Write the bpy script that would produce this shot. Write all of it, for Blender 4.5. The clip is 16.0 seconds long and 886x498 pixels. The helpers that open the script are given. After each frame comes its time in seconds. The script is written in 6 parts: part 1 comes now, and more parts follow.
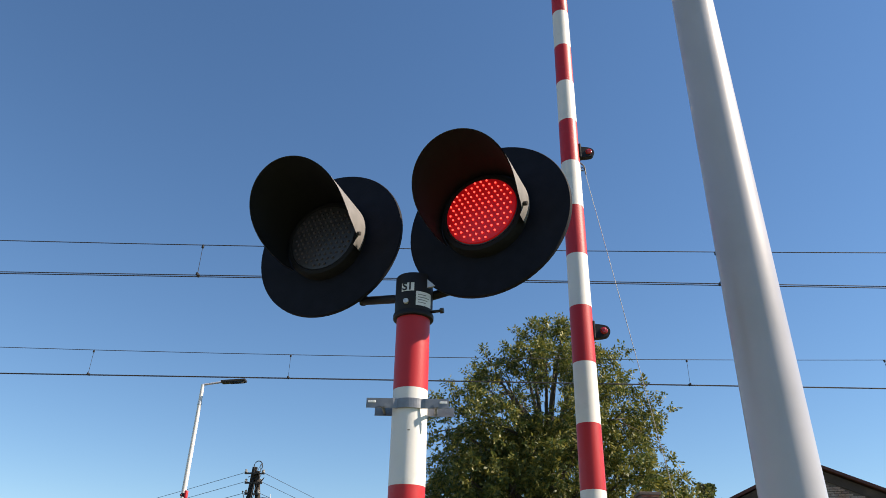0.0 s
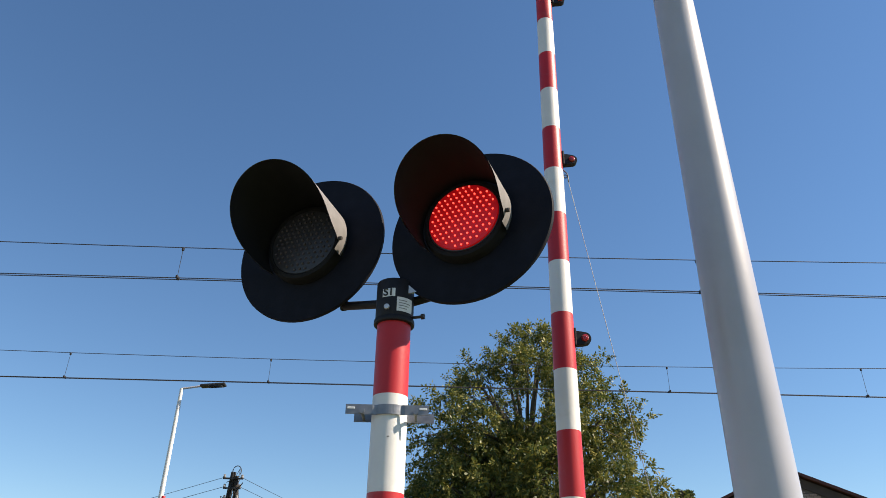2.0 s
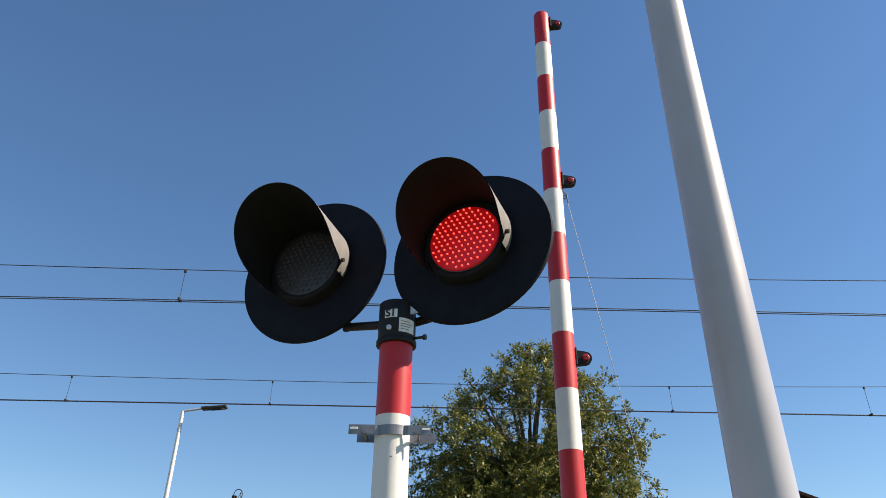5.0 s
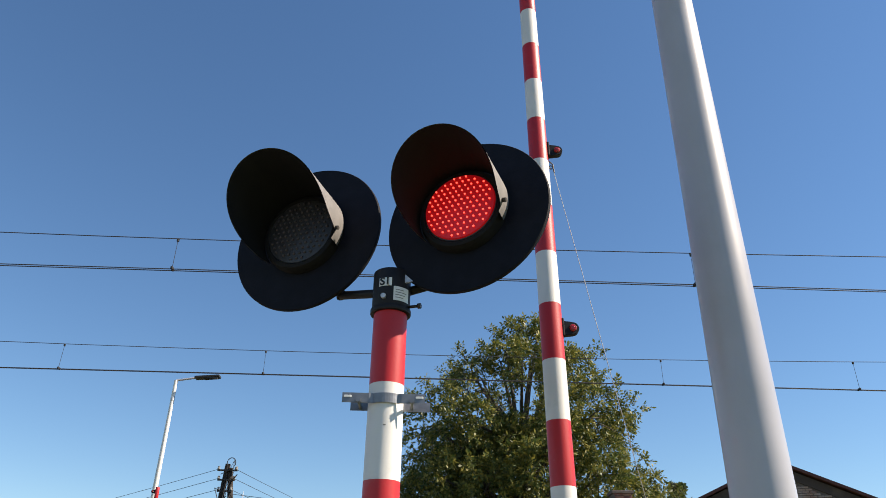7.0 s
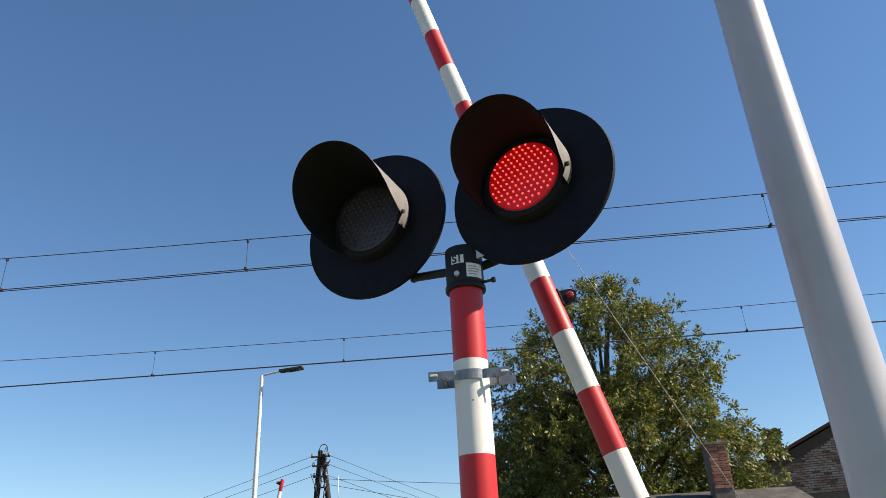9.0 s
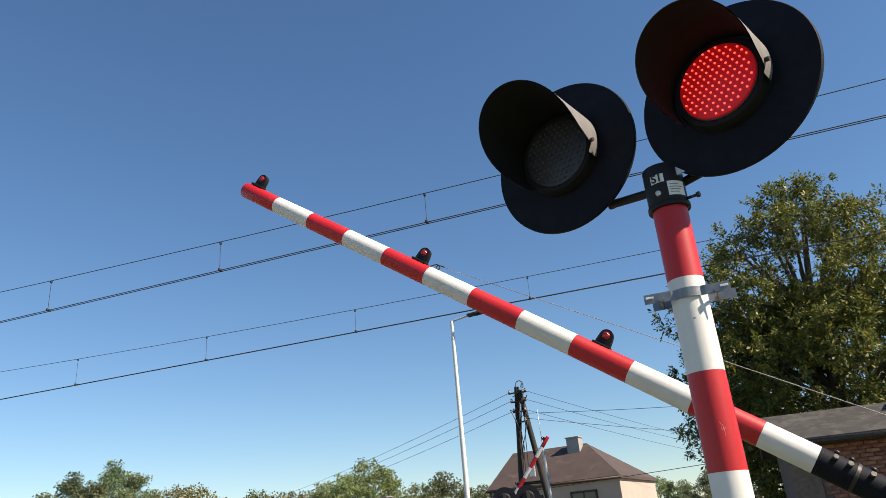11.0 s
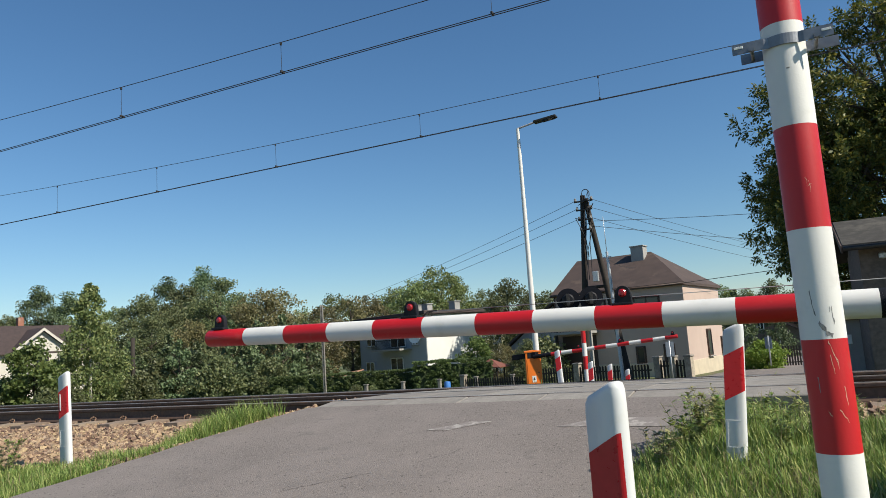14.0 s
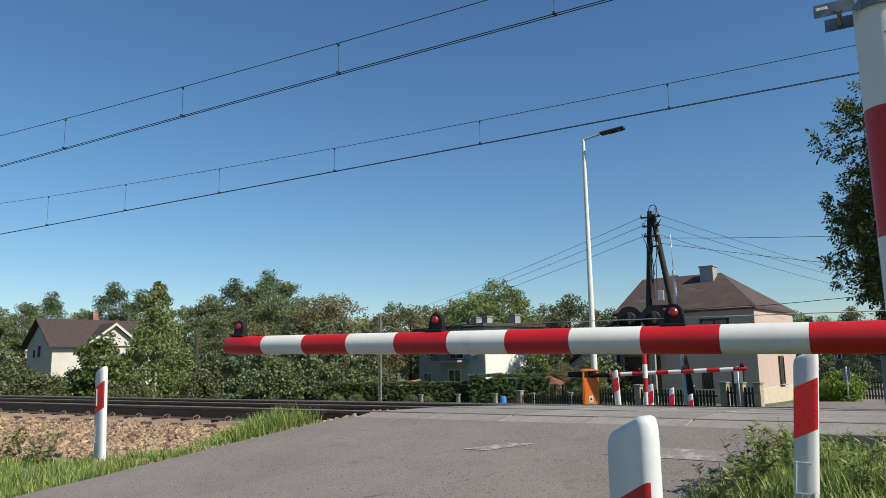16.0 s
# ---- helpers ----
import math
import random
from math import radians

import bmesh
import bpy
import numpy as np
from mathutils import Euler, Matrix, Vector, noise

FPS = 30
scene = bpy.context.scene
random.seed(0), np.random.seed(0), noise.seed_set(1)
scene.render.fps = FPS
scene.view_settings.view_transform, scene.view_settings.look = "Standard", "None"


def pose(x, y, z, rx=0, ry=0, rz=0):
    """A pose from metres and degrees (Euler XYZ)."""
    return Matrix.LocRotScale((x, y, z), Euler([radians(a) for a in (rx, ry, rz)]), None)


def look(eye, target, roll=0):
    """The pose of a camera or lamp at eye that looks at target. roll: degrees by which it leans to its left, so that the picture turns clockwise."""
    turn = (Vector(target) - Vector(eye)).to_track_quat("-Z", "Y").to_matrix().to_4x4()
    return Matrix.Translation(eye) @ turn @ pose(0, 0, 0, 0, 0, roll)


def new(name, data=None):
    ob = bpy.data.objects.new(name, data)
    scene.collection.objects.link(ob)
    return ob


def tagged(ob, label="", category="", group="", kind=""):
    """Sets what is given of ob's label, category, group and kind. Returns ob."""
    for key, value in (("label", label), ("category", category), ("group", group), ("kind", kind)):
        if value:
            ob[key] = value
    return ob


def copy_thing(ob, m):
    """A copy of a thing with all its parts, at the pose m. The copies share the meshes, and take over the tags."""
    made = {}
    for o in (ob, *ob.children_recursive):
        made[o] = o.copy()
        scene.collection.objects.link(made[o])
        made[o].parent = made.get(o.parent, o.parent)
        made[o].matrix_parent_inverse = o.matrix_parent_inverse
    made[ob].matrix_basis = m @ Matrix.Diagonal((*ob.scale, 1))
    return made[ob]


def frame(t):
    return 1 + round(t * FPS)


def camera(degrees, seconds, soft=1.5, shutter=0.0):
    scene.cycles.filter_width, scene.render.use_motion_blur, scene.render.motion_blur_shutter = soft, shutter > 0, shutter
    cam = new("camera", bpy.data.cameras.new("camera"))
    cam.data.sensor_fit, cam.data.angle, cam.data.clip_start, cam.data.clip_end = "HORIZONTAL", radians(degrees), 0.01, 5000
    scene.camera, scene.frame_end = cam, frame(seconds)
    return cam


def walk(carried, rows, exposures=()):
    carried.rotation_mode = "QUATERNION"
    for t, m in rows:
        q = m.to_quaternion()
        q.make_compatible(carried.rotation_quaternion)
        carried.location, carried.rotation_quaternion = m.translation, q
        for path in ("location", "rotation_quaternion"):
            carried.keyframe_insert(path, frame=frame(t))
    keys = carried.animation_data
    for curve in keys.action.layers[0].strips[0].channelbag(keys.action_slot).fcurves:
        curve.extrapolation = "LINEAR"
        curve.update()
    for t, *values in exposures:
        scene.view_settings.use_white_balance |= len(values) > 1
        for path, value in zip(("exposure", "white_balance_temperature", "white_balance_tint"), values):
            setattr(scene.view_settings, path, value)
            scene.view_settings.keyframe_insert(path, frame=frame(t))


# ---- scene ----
cam = camera(63.3, 16.0, soft=0.6)
PATH = [
    (0, (0.242, -0.15, 1.285), (0.231, 1.616, 2.225), 1.1),
    (0.5, (0.24, -0.148, 1.282), (0.237, 1.615, 2.226), 1.7),
    (1, (0.236, -0.155, 1.274), (0.221, 1.617, 2.201), 2.4),
    (1.5, (0.236, -0.152, 1.282), (0.245, 1.607, 2.235), 2.4),
    (2, (0.247, -0.143, 1.292), (0.283, 1.615, 2.245), 1.0),
    (2.5, (0.253, -0.158, 1.301), (0.278, 1.559, 2.326), -0.3),
    (3, (0.244, -0.153, 1.305), (0.284, 1.559, 2.337), 0.1),
    (3.5, (0.241, -0.161, 1.295), (0.265, 1.56, 2.313), 0.9),
    (6, (0.248, -0.181, 1.274), (0.287, 1.559, 2.259), 0.7),
    (6.5, (0.241, -0.15, 1.279), (0.278, 1.606, 2.236), 1.2),
    (7, (0.24, -0.142, 1.276), (0.291, 1.625, 2.213), 1.0),
    (7.5, (0.235, -0.138, 1.278), (0.272, 1.634, 2.206), 0.2),
    (8, (0.239, -0.141, 1.278), (0.269, 1.645, 2.178), -0.7),
    (10.5, (0.126, -0.182, 1.291), (-0.373, 1.572, 2.113), -5.5),
    (11, (0.096, -0.215, 1.265), (-0.503, 1.541, 2.013), -5.1),
    (11.5, (0.071, -0.203, 1.233), (-0.631, 1.555, 1.877), -4.6),
    (12, (0.049, -0.19, 1.196), (-0.75, 1.569, 1.713), -5.3),
    (12.5, (0.039, -0.164, 1.176), (-0.793, 1.597, 1.632), -4.9),
    (13, (0.031, -0.106, 1.149), (-0.814, 1.667, 1.527), -4.2),
    (13.5, (0.036, -0.103, 1.118), (-0.798, 1.69, 1.423), -3.5),
    (14, (0.029, -0.085, 1.105), (-0.82, 1.706, 1.372), -3.9),
    (14.5, (0.032, -0.08, 1.104), (-0.827, 1.711, 1.335), -2.2),
    (15, (0.059, -0.038, 1.076), (-0.893, 1.709, 1.277), -0.8),
    (15.5, (0.022, 0.178, 1.064), (-0.968, 1.89, 1.358), -0.8),
    (16, (0.008, 0.347, 1.102), (-0.995, 2.05, 1.41), -1.0),
]
EXPOSURE = [(0, 0.9, 7300, 12), (8.2, 0.9, 7300, 12), (11, 0.82, 7300, 12), (12, 0.62, 7050, 9), (13, 0.5, 6800, 6), (16, 0.38, 6600, 5)]

walk(cam, [(t, look(eye, target, roll)) for t, eye, target, roll in PATH], EXPOSURE)

# ---- world and sun ----
SUN_EL, SUN_AZ = 42.0, -7.0          # degrees above the horizon; degrees from +x towards +y
world = bpy.data.worlds.new("sky")
scene.world = world
world.use_nodes = True
wn = world.node_tree
sky = wn.nodes.new("ShaderNodeTexSky")
sky.sky_type = "NISHITA"
sky.sun_disc = False
sky.sun_elevation = radians(SUN_EL)
sky.sun_rotation = radians(90 - SUN_AZ)
sky.altitude = 250
sky.air_density = 1.15
sky.dust_density = 0.05
sky.ozone_density = 6.5
rich = wn.nodes.new("ShaderNodeHueSaturation")
rich.inputs["Saturation"].default_value = 1.09
wn.links.new(sky.outputs[0], rich.inputs["Color"])
wn.links.new(rich.outputs[0], wn.nodes["Background"].inputs[0])
wn.nodes["Background"].inputs[1].default_value = 0.084
sun_data = bpy.data.lights.new("sun", "SUN")
sun_data.energy = 5.0
sun_data.angle = radians(0.53)
sun_data.color = (1.0, 0.92, 0.81)
sun = new("sun", sun_data)
_d = Vector((math.cos(radians(SUN_EL)) * math.cos(radians(SUN_AZ)), math.cos(radians(SUN_EL)) * math.sin(radians(SUN_AZ)), math.sin(radians(SUN_EL))))
sun.matrix_world = look(_d * 60, (0, 0, 0))


# ---- materials ----
def mat(name, color, rough=0.6, metal=0.0, var=0.12, scale=8.0, bump=0.15, bscale=60.0, spec=0.5, stain=None, stain_scale=2.0,
        stain_at=(0.55, 0.7), island=0.0, rand=0.0, coat=0.0, emit=None, emit_strength=0.0, bdist=0.01, speck=None):
    """Principled material with grain, blotches, optional stains and relief in object space."""
    m = bpy.data.materials.new(name)
    m.use_nodes = True
    nt = m.node_tree
    N, L = nt.nodes, nt.links
    p = N["Principled BSDF"]
    co = N.new("ShaderNodeTexCoord")
    n1 = N.new("ShaderNodeTexNoise")
    n1.inputs["Scale"].default_value = scale
    n1.inputs["Detail"].default_value = 6
    L.new(co.outputs["Object"], n1.inputs["Vector"])
    hsv = N.new("ShaderNodeHueSaturation")
    hsv.inputs["Color"].default_value = (*color, 1)
    mr = N.new("ShaderNodeMapRange")
    mr.inputs[1].default_value, mr.inputs[2].default_value = 0.3, 0.7
    mr.inputs[3].default_value, mr.inputs[4].default_value = 1 - var, 1 + var
    L.new(n1.outputs["Fac"], mr.inputs[0])
    value = mr.outputs[0]
    for amount, kind in ((island, "geo"), (rand, "obj")):
        if amount:
            src = N.new("ShaderNodeNewGeometry").outputs["Random Per Island"] if kind == "geo" else N.new("ShaderNodeObjectInfo").outputs["Random"]
            r = N.new("ShaderNodeMapRange")
            r.inputs[3].default_value, r.inputs[4].default_value = 1 - amount, 1 + amount
            L.new(src, r.inputs[0])
            mu = N.new("ShaderNodeMath")
            mu.operation = "MULTIPLY"
            L.new(value, mu.inputs[0])
            L.new(r.outputs[0], mu.inputs[1])
            value = mu.outputs[0]
            hr = N.new("ShaderNodeMapRange")
            hr.inputs[3].default_value, hr.inputs[4].default_value = 0.5 - 0.03 * min(1, amount * 2), 0.5 + 0.02 * min(1, amount * 2)
            L.new(src, hr.inputs[0])
            L.new(hr.outputs[0], hsv.inputs["Hue"])
    L.new(value, hsv.inputs["Value"])
    out = hsv.outputs[0]
    if stain:
        n2 = N.new("ShaderNodeTexNoise")
        n2.inputs["Scale"].default_value = stain_scale
        n2.inputs["Detail"].default_value = 9
        n2.inputs["Roughness"].default_value = 0.65
        L.new(co.outputs["Object"], n2.inputs["Vector"])
        r2 = N.new("ShaderNodeMapRange")
        r2.inputs[1].default_value, r2.inputs[2].default_value = stain_at
        L.new(n2.outputs["Fac"], r2.inputs[0])
        mx = N.new("ShaderNodeMix")
        mx.data_type = "RGBA"
        L.new(r2.outputs[0], mx.inputs[0])
        L.new(out, mx.inputs[6])
        mx.inputs[7].default_value = (*stain, 1)
        out = mx.outputs[2]
    if speck:
        for tone, sc, lo, hi in speck:
            n4 = N.new("ShaderNodeTexNoise")
            n4.inputs["Scale"].default_value = sc
            n4.inputs["Detail"].default_value = 3
            L.new(co.outputs["Object"], n4.inputs["Vector"])
            r4 = N.new("ShaderNodeMapRange")
            r4.inputs[1].default_value, r4.inputs[2].default_value = lo, hi
            L.new(n4.outputs["Fac"], r4.inputs[0])
            m4 = N.new("ShaderNodeMix")
            m4.data_type = "RGBA"
            L.new(r4.outputs[0], m4.inputs[0])
            L.new(out, m4.inputs[6])
            m4.inputs[7].default_value = (*tone, 1)
            out = m4.outputs[2]
    L.new(out, p.inputs["Base Color"])
    p.inputs["Metallic"].default_value = metal
    p.inputs["Specular IOR Level"].default_value = spec
    p.inputs["Coat Weight"].default_value = coat
    p.inputs["Coat Roughness"].default_value = 0.12
    rr = N.new("ShaderNodeMapRange")
    rr.inputs[3].default_value, rr.inputs[4].default_value = max(0.02, rough - 0.1), min(1, rough + 0.1)
    L.new(n1.outputs["Fac"], rr.inputs[0])
    L.new(rr.outputs[0], p.inputs["Roughness"])
    if bump:
        n3 = N.new("ShaderNodeTexNoise")
        n3.inputs["Scale"].default_value = bscale
        n3.inputs["Detail"].default_value = 4
        L.new(co.outputs["Object"], n3.inputs["Vector"])
        b = N.new("ShaderNodeBump")
        b.inputs["Strength"].default_value = bump
        b.inputs["Distance"].default_value = bdist
        L.new(n3.outputs["Fac"], b.inputs["Height"])
        L.new(b.outputs[0], p.inputs["Normal"])
    if emit:
        p.inputs["Emission Color"].default_value = (*emit, 1)
        p.inputs["Emission Strength"].default_value = emit_strength
    return m


def leaf_mat(name, color, sunny, translucent=0.35):
    """Leaves: diffuse and translucent, hue and value varied leaf by leaf and tree by tree."""
    m = bpy.data.materials.new(name)
    m.use_nodes = True
    nt = m.node_tree
    N, L = nt.nodes, nt.links
    N.remove(N["Principled BSDF"])
    geo = N.new("ShaderNodeNewGeometry")
    obi = N.new("ShaderNodeObjectInfo")
    ramp = N.new("ShaderNodeMix")
    ramp.data_type = "RGBA"
    pw = N.new("ShaderNodeMath")
    pw.operation = "POWER"
    pw.inputs[1].default_value = 1.8
    L.new(geo.outputs["Random Per Island"], pw.inputs[0])
    L.new(pw.outputs[0], ramp.inputs[0])
    ramp.inputs[6].default_value = (*color, 1)
    ramp.inputs[7].default_value = (*sunny, 1)
    hsv = N.new("ShaderNodeHueSaturation")
    a = N.new("ShaderNodeMapRange")
    a.inputs[3].default_value, a.inputs[4].default_value = 0.75, 1.3
    L.new(obi.outputs["Random"], a.inputs[0])
    L.new(a.outputs[0], hsv.inputs["Value"])
    h = N.new("ShaderNodeMapRange")
    h.inputs[3].default_value, h.inputs[4].default_value = 0.486, 0.515
    L.new(obi.outputs["Random"], h.inputs[0])
    L.new(h.outputs[0], hsv.inputs["Hue"])
    L.new(ramp.outputs[2], hsv.inputs["Color"])
    d = N.new("ShaderNodeBsdfPrincipled")
    d.inputs["Roughness"].default_value = 0.5
    d.inputs["Specular IOR Level"].default_value = 0.35
    t = N.new("ShaderNodeBsdfTranslucent")
    L.new(hsv.outputs[0], d.inputs["Base Color"])
    L.new(hsv.outputs[0], t.inputs["Color"])
    mix = N.new("ShaderNodeMixShader")
    mix.inputs[0].default_value = translucent
    L.new(d.outputs[0], mix.inputs[1])
    L.new(t.outputs[0], mix.inputs[2])
    L.new(mix.outputs[0], N["Material Output"].inputs[0])
    return m


RED = mat("red_paint", (0.46, 0.008, 0.013), 0.48, var=0.06, scale=5, bump=0.05, bscale=90, stain=(0.42, 0.05, 0.045), stain_scale=9, stain_at=(0.6, 0.8), coat=0.06)
WHITE = mat("white_paint", (0.66, 0.65, 0.63), 0.55, var=0.04, scale=5, bump=0.05, bscale=90, stain=(0.52, 0.51, 0.48), stain_scale=7, stain_at=(0.58, 0.85))
REFLECT_RED = mat("red_foil", (0.4, 0.01, 0.018), 0.3, var=0.08, scale=40, bump=0.04, bscale=300)
PLASTIC_WHITE = mat("white_plastic", (0.63, 0.635, 0.64), 0.42, var=0.05, scale=6, bump=0.05, bscale=150, stain=(0.55, 0.55, 0.52), stain_scale=10, stain_at=(0.62, 0.85))
BLACK = mat("black_paint", (0.007, 0.008, 0.013), 0.7, var=0.3, scale=14, bump=0.12, bscale=120, spec=0.16)
BLACK_MATT = mat("black_visor", (0.009, 0.009, 0.01), 0.8, var=0.2, scale=12, bump=0.1, bscale=120, spec=0.25)
VISOR_OUT = mat("grey_visor", (0.17, 0.16, 0.155), 0.55, var=0.15, scale=18, bump=0.08, bscale=150)
BLACK_PLASTIC = mat("black_plastic", (0.012, 0.012, 0.015), 0.55, var=0.2, scale=20, bump=0.05, spec=0.25)
GALV = mat("galvanised_steel", (0.5, 0.52, 0.55), 0.5, 0.55, var=0.16, scale=30, bump=0.06, bscale=80)
POLE_GREY = mat("white_lacquered_steel", (0.4, 0.392, 0.425), 0.38, 0.0, var=0.05, scale=3, bump=0.03, bscale=25, coat=0.3, stain=(0.36, 0.35, 0.36), stain_scale=1.4, stain_at=(0.5, 0.75))
CLAMP_STEEL = mat("dull_galvanised_steel", (0.2, 0.21, 0.23), 0.45, 0.6, var=0.18, scale=30, bump=0.05, bscale=80)
STEEL_DARK = mat("dark_steel", (0.05, 0.045, 0.042), 0.5, 0.6, var=0.3, scale=20, bump=0.15)
RAIL_STEEL = mat("rusty_rail", (0.085, 0.055, 0.043), 0.62, 0.2, var=0.3, scale=25, bump=0.2, bscale=90, stain=(0.14, 0.075, 0.045), stain_scale=8)
RAIL_TOP = mat("polished_rail_head", (0.36, 0.32, 0.29), 0.4, 0.5, var=0.15, scale=20, bump=0.04)
WIRE = mat("dark_wire", (0.02, 0.02, 0.023), 0.8, 0.0, var=0.1, bump=0)
ROPE = mat("pale_rope", (0.3, 0.3, 0.3), 0.7, var=0.1, bump=0)
ASPHALT = mat("worn_asphalt", (0.175, 0.153, 0.143), 0.92, var=0.22, scale=45, bump=0.45, bscale=110, stain=(0.22, 0.192, 0.18), stain_scale=0.8, stain_at=(0.42, 0.68), bdist=0.02, spec=0.25,
              speck=(((0.3, 0.265, 0.24), 60, 0.64, 0.7), ((0.07, 0.062, 0.058), 42, 0.37, 0.32), ((0.15, 0.134, 0.126), 3.5, 0.34, 0.26)))
ROADMARK = mat("worn_road_paint", (0.46, 0.43, 0.4), 0.8, var=0.15, scale=30, bump=0.5, bscale=150, stain=(0.2, 0.176, 0.165), stain_scale=9, stain_at=(0.3, 0.5))
CONCRETE = mat("crossing_concrete", (0.235, 0.215, 0.195), 0.88, var=0.18, scale=14, bump=0.4, bscale=90, stain=(0.16, 0.145, 0.13), stain_scale=3.0, stain_at=(0.45, 0.75), rand=0.12)
SLEEPER = mat("sleeper_concrete", (0.23, 0.175, 0.13), 0.92, var=0.2, scale=12, bump=0.5, bscale=80, stain=(0.16, 0.1, 0.065), stain_scale=5, rand=0.15)
BALLAST = mat("ballast_stone", (0.245, 0.165, 0.105), 0.92, var=0.35, scale=30, bump=0.5, bscale=70, island=0.6, stain=(0.33, 0.255, 0.185), stain_scale=9, stain_at=(0.5, 0.7))
SOIL = mat("ground_soil_and_turf", (0.09, 0.115, 0.035), 0.95, var=0.4, scale=3, bump=0.8, bscale=25, stain=(0.13, 0.105, 0.065), stain_scale=1.1, stain_at=(0.5, 0.62), bdist=0.03)
BARK = mat("bark", (0.075, 0.06, 0.045), 0.95, var=0.35, scale=14, bump=0.8, bscale=30, bdist=0.02)
BIRCH_BARK = mat("birch_bark", (0.5, 0.48, 0.44), 0.85, var=0.2, scale=6, bump=0.3, bscale=20, stain=(0.04, 0.04, 0.04), stain_scale=6, stain_at=(0.58, 0.62))
OLD_WOOD = mat("tarred_wood", (0.028, 0.022, 0.018), 0.85, var=0.35, scale=9, bump=0.5, bscale=40)
GLASS_DARK = mat("window_glass", (0.02, 0.024, 0.03), 0.06, var=0.1, scale=2, bump=0.0, spec=0.7)
ORANGE = mat("orange_lacquer", (0.8, 0.18, 0.015), 0.5, var=0.07, scale=6, bump=0.06, stain=(0.45, 0.14, 0.03), stain_scale=5, stain_at=(0.62, 0.8))
LABEL = mat("label_white", (0.72, 0.73, 0.72), 0.5, var=0.08, scale=40, bump=0.05)
INK = mat("label_black", (0.015, 0.015, 0.015), 0.6, var=0.05, bump=0)
SCRATCH = mat("bare_scratch", (0.62, 0.45, 0.32), 0.8, var=0.3, scale=60, bump=0.2)
CHIP = mat("chipped_paint", (0.2, 0.2, 0.2), 0.8, var=0.35, scale=60, bump=0.3)
LENS_RED = mat("red_lamp_lens", (0.3, 0.008, 0.012), 0.2, var=0.3, scale=60, bump=0.4, bscale=160, coat=0.5)
LENS_DARK = mat("dark_signal_lens", (0.032, 0.031, 0.034), 0.45, var=0.25, scale=50, bump=0.0, spec=0.4, coat=0.15)
LENS_DOT = mat("unlit_diode", (0.05, 0.036, 0.034), 0.4, var=0.2, bump=0, coat=0.2)
GLOW = mat("lit_diode_field", (0.2, 0.006, 0.01), 0.4, var=0.1, bump=0, emit=(1.0, 0.006, 0.012), emit_strength=0.1)
GLOW_DOT = mat("lit_diode", (0.9, 0.1, 0.08), 0.3, var=0.05, bump=0, emit=(1.0, 0.07, 0.05), emit_strength=1.5)
PINK_WALL = mat("pink_render", (0.46, 0.355, 0.305), 0.92, var=0.06, scale=1.2, bump=0.3, bscale=25, stain=(0.41, 0.31, 0.265), stain_scale=0.6, stain_at=(0.5, 0.75))
PLINTH = mat("beige_plinth", (0.5, 0.43, 0.33), 0.9, var=0.1, scale=2, bump=0.3)
# white render darkened to blue-grey: the shade is in the colour
WHITE_SHADED = mat("white_render_shaded", (0.33, 0.36, 0.395), 0.92, var=0.08, scale=1.0, bump=0.3, bscale=20, stain=(0.28, 0.3, 0.33), stain_scale=0.5, stain_at=(0.5, 0.8))
WHITE_WALL = mat("white_render", (0.66, 0.65, 0.62), 0.92, var=0.05, scale=1.0, bump=0.3, bscale=20, stain=(0.58, 0.57, 0.54), stain_scale=0.5, stain_at=(0.5, 0.8))
SLATE = mat("old_grey_roofing_felt", (0.04, 0.037, 0.034), 0.92, var=0.3, scale=5, bump=0.5, bscale=20, stain=(0.085, 0.078, 0.068), stain_scale=2.5, stain_at=(0.5, 0.68))
CREAM_WALL = mat("cream_render", (0.52, 0.49, 0.44), 0.92, var=0.06, scale=1.0, bump=0.3, bscale=20, stain=(0.44, 0.41, 0.365), stain_scale=0.5, stain_at=(0.5, 0.8))
GREY_WALL = mat("grey_render", (0.3, 0.29, 0.28), 0.92, var=0.12, scale=1.5, bump=0.3, bscale=20, stain=(0.22, 0.2, 0.18), stain_scale=0.8)
BRICK = mat("old_brick", (0.24, 0.1, 0.07), 0.92, var=0.2, scale=20, bump=0.4, bscale=60, stain=(0.34, 0.28, 0.24), stain_scale=1.6, stain_at=(0.52, 0.66), rand=0.3)
MORTAR = mat("sooty_mortar", (0.13, 0.1, 0.085), 0.95, var=0.25, scale=12, bump=0.3, stain=(0.06, 0.05, 0.045), stain_scale=1.3)
ROOF_BROWN = mat("brown_roof_sheet", (0.062, 0.042, 0.036), 0.8, var=0.2, scale=2, bump=0.35, bscale=14, stain=(0.1, 0.07, 0.055), stain_scale=1.2)
ROOF_EDGE = mat("worn_brown_barge_board", (0.075, 0.05, 0.042), 0.8, var=0.3, scale=8, bump=0.3, stain=(0.2, 0.17, 0.15), stain_scale=5, stain_at=(0.58, 0.7))
ROOF_DARK = mat("dark_roof_tile", (0.05, 0.034, 0.032), 0.75, var=0.25, scale=3, bump=0.5, bscale=16)
FRAME_WHITE = mat("white_window_frame", (0.74, 0.73, 0.7), 0.5, var=0.05, bump=0.05)
FRAME_BROWN = mat("brown_window_frame", (0.06, 0.035, 0.025), 0.6, var=0.1, bump=0.1)
FENCE_DARK = mat("dark_fence_wood", (0.025, 0.02, 0.017), 0.8, var=0.3, scale=12, bump=0.3)
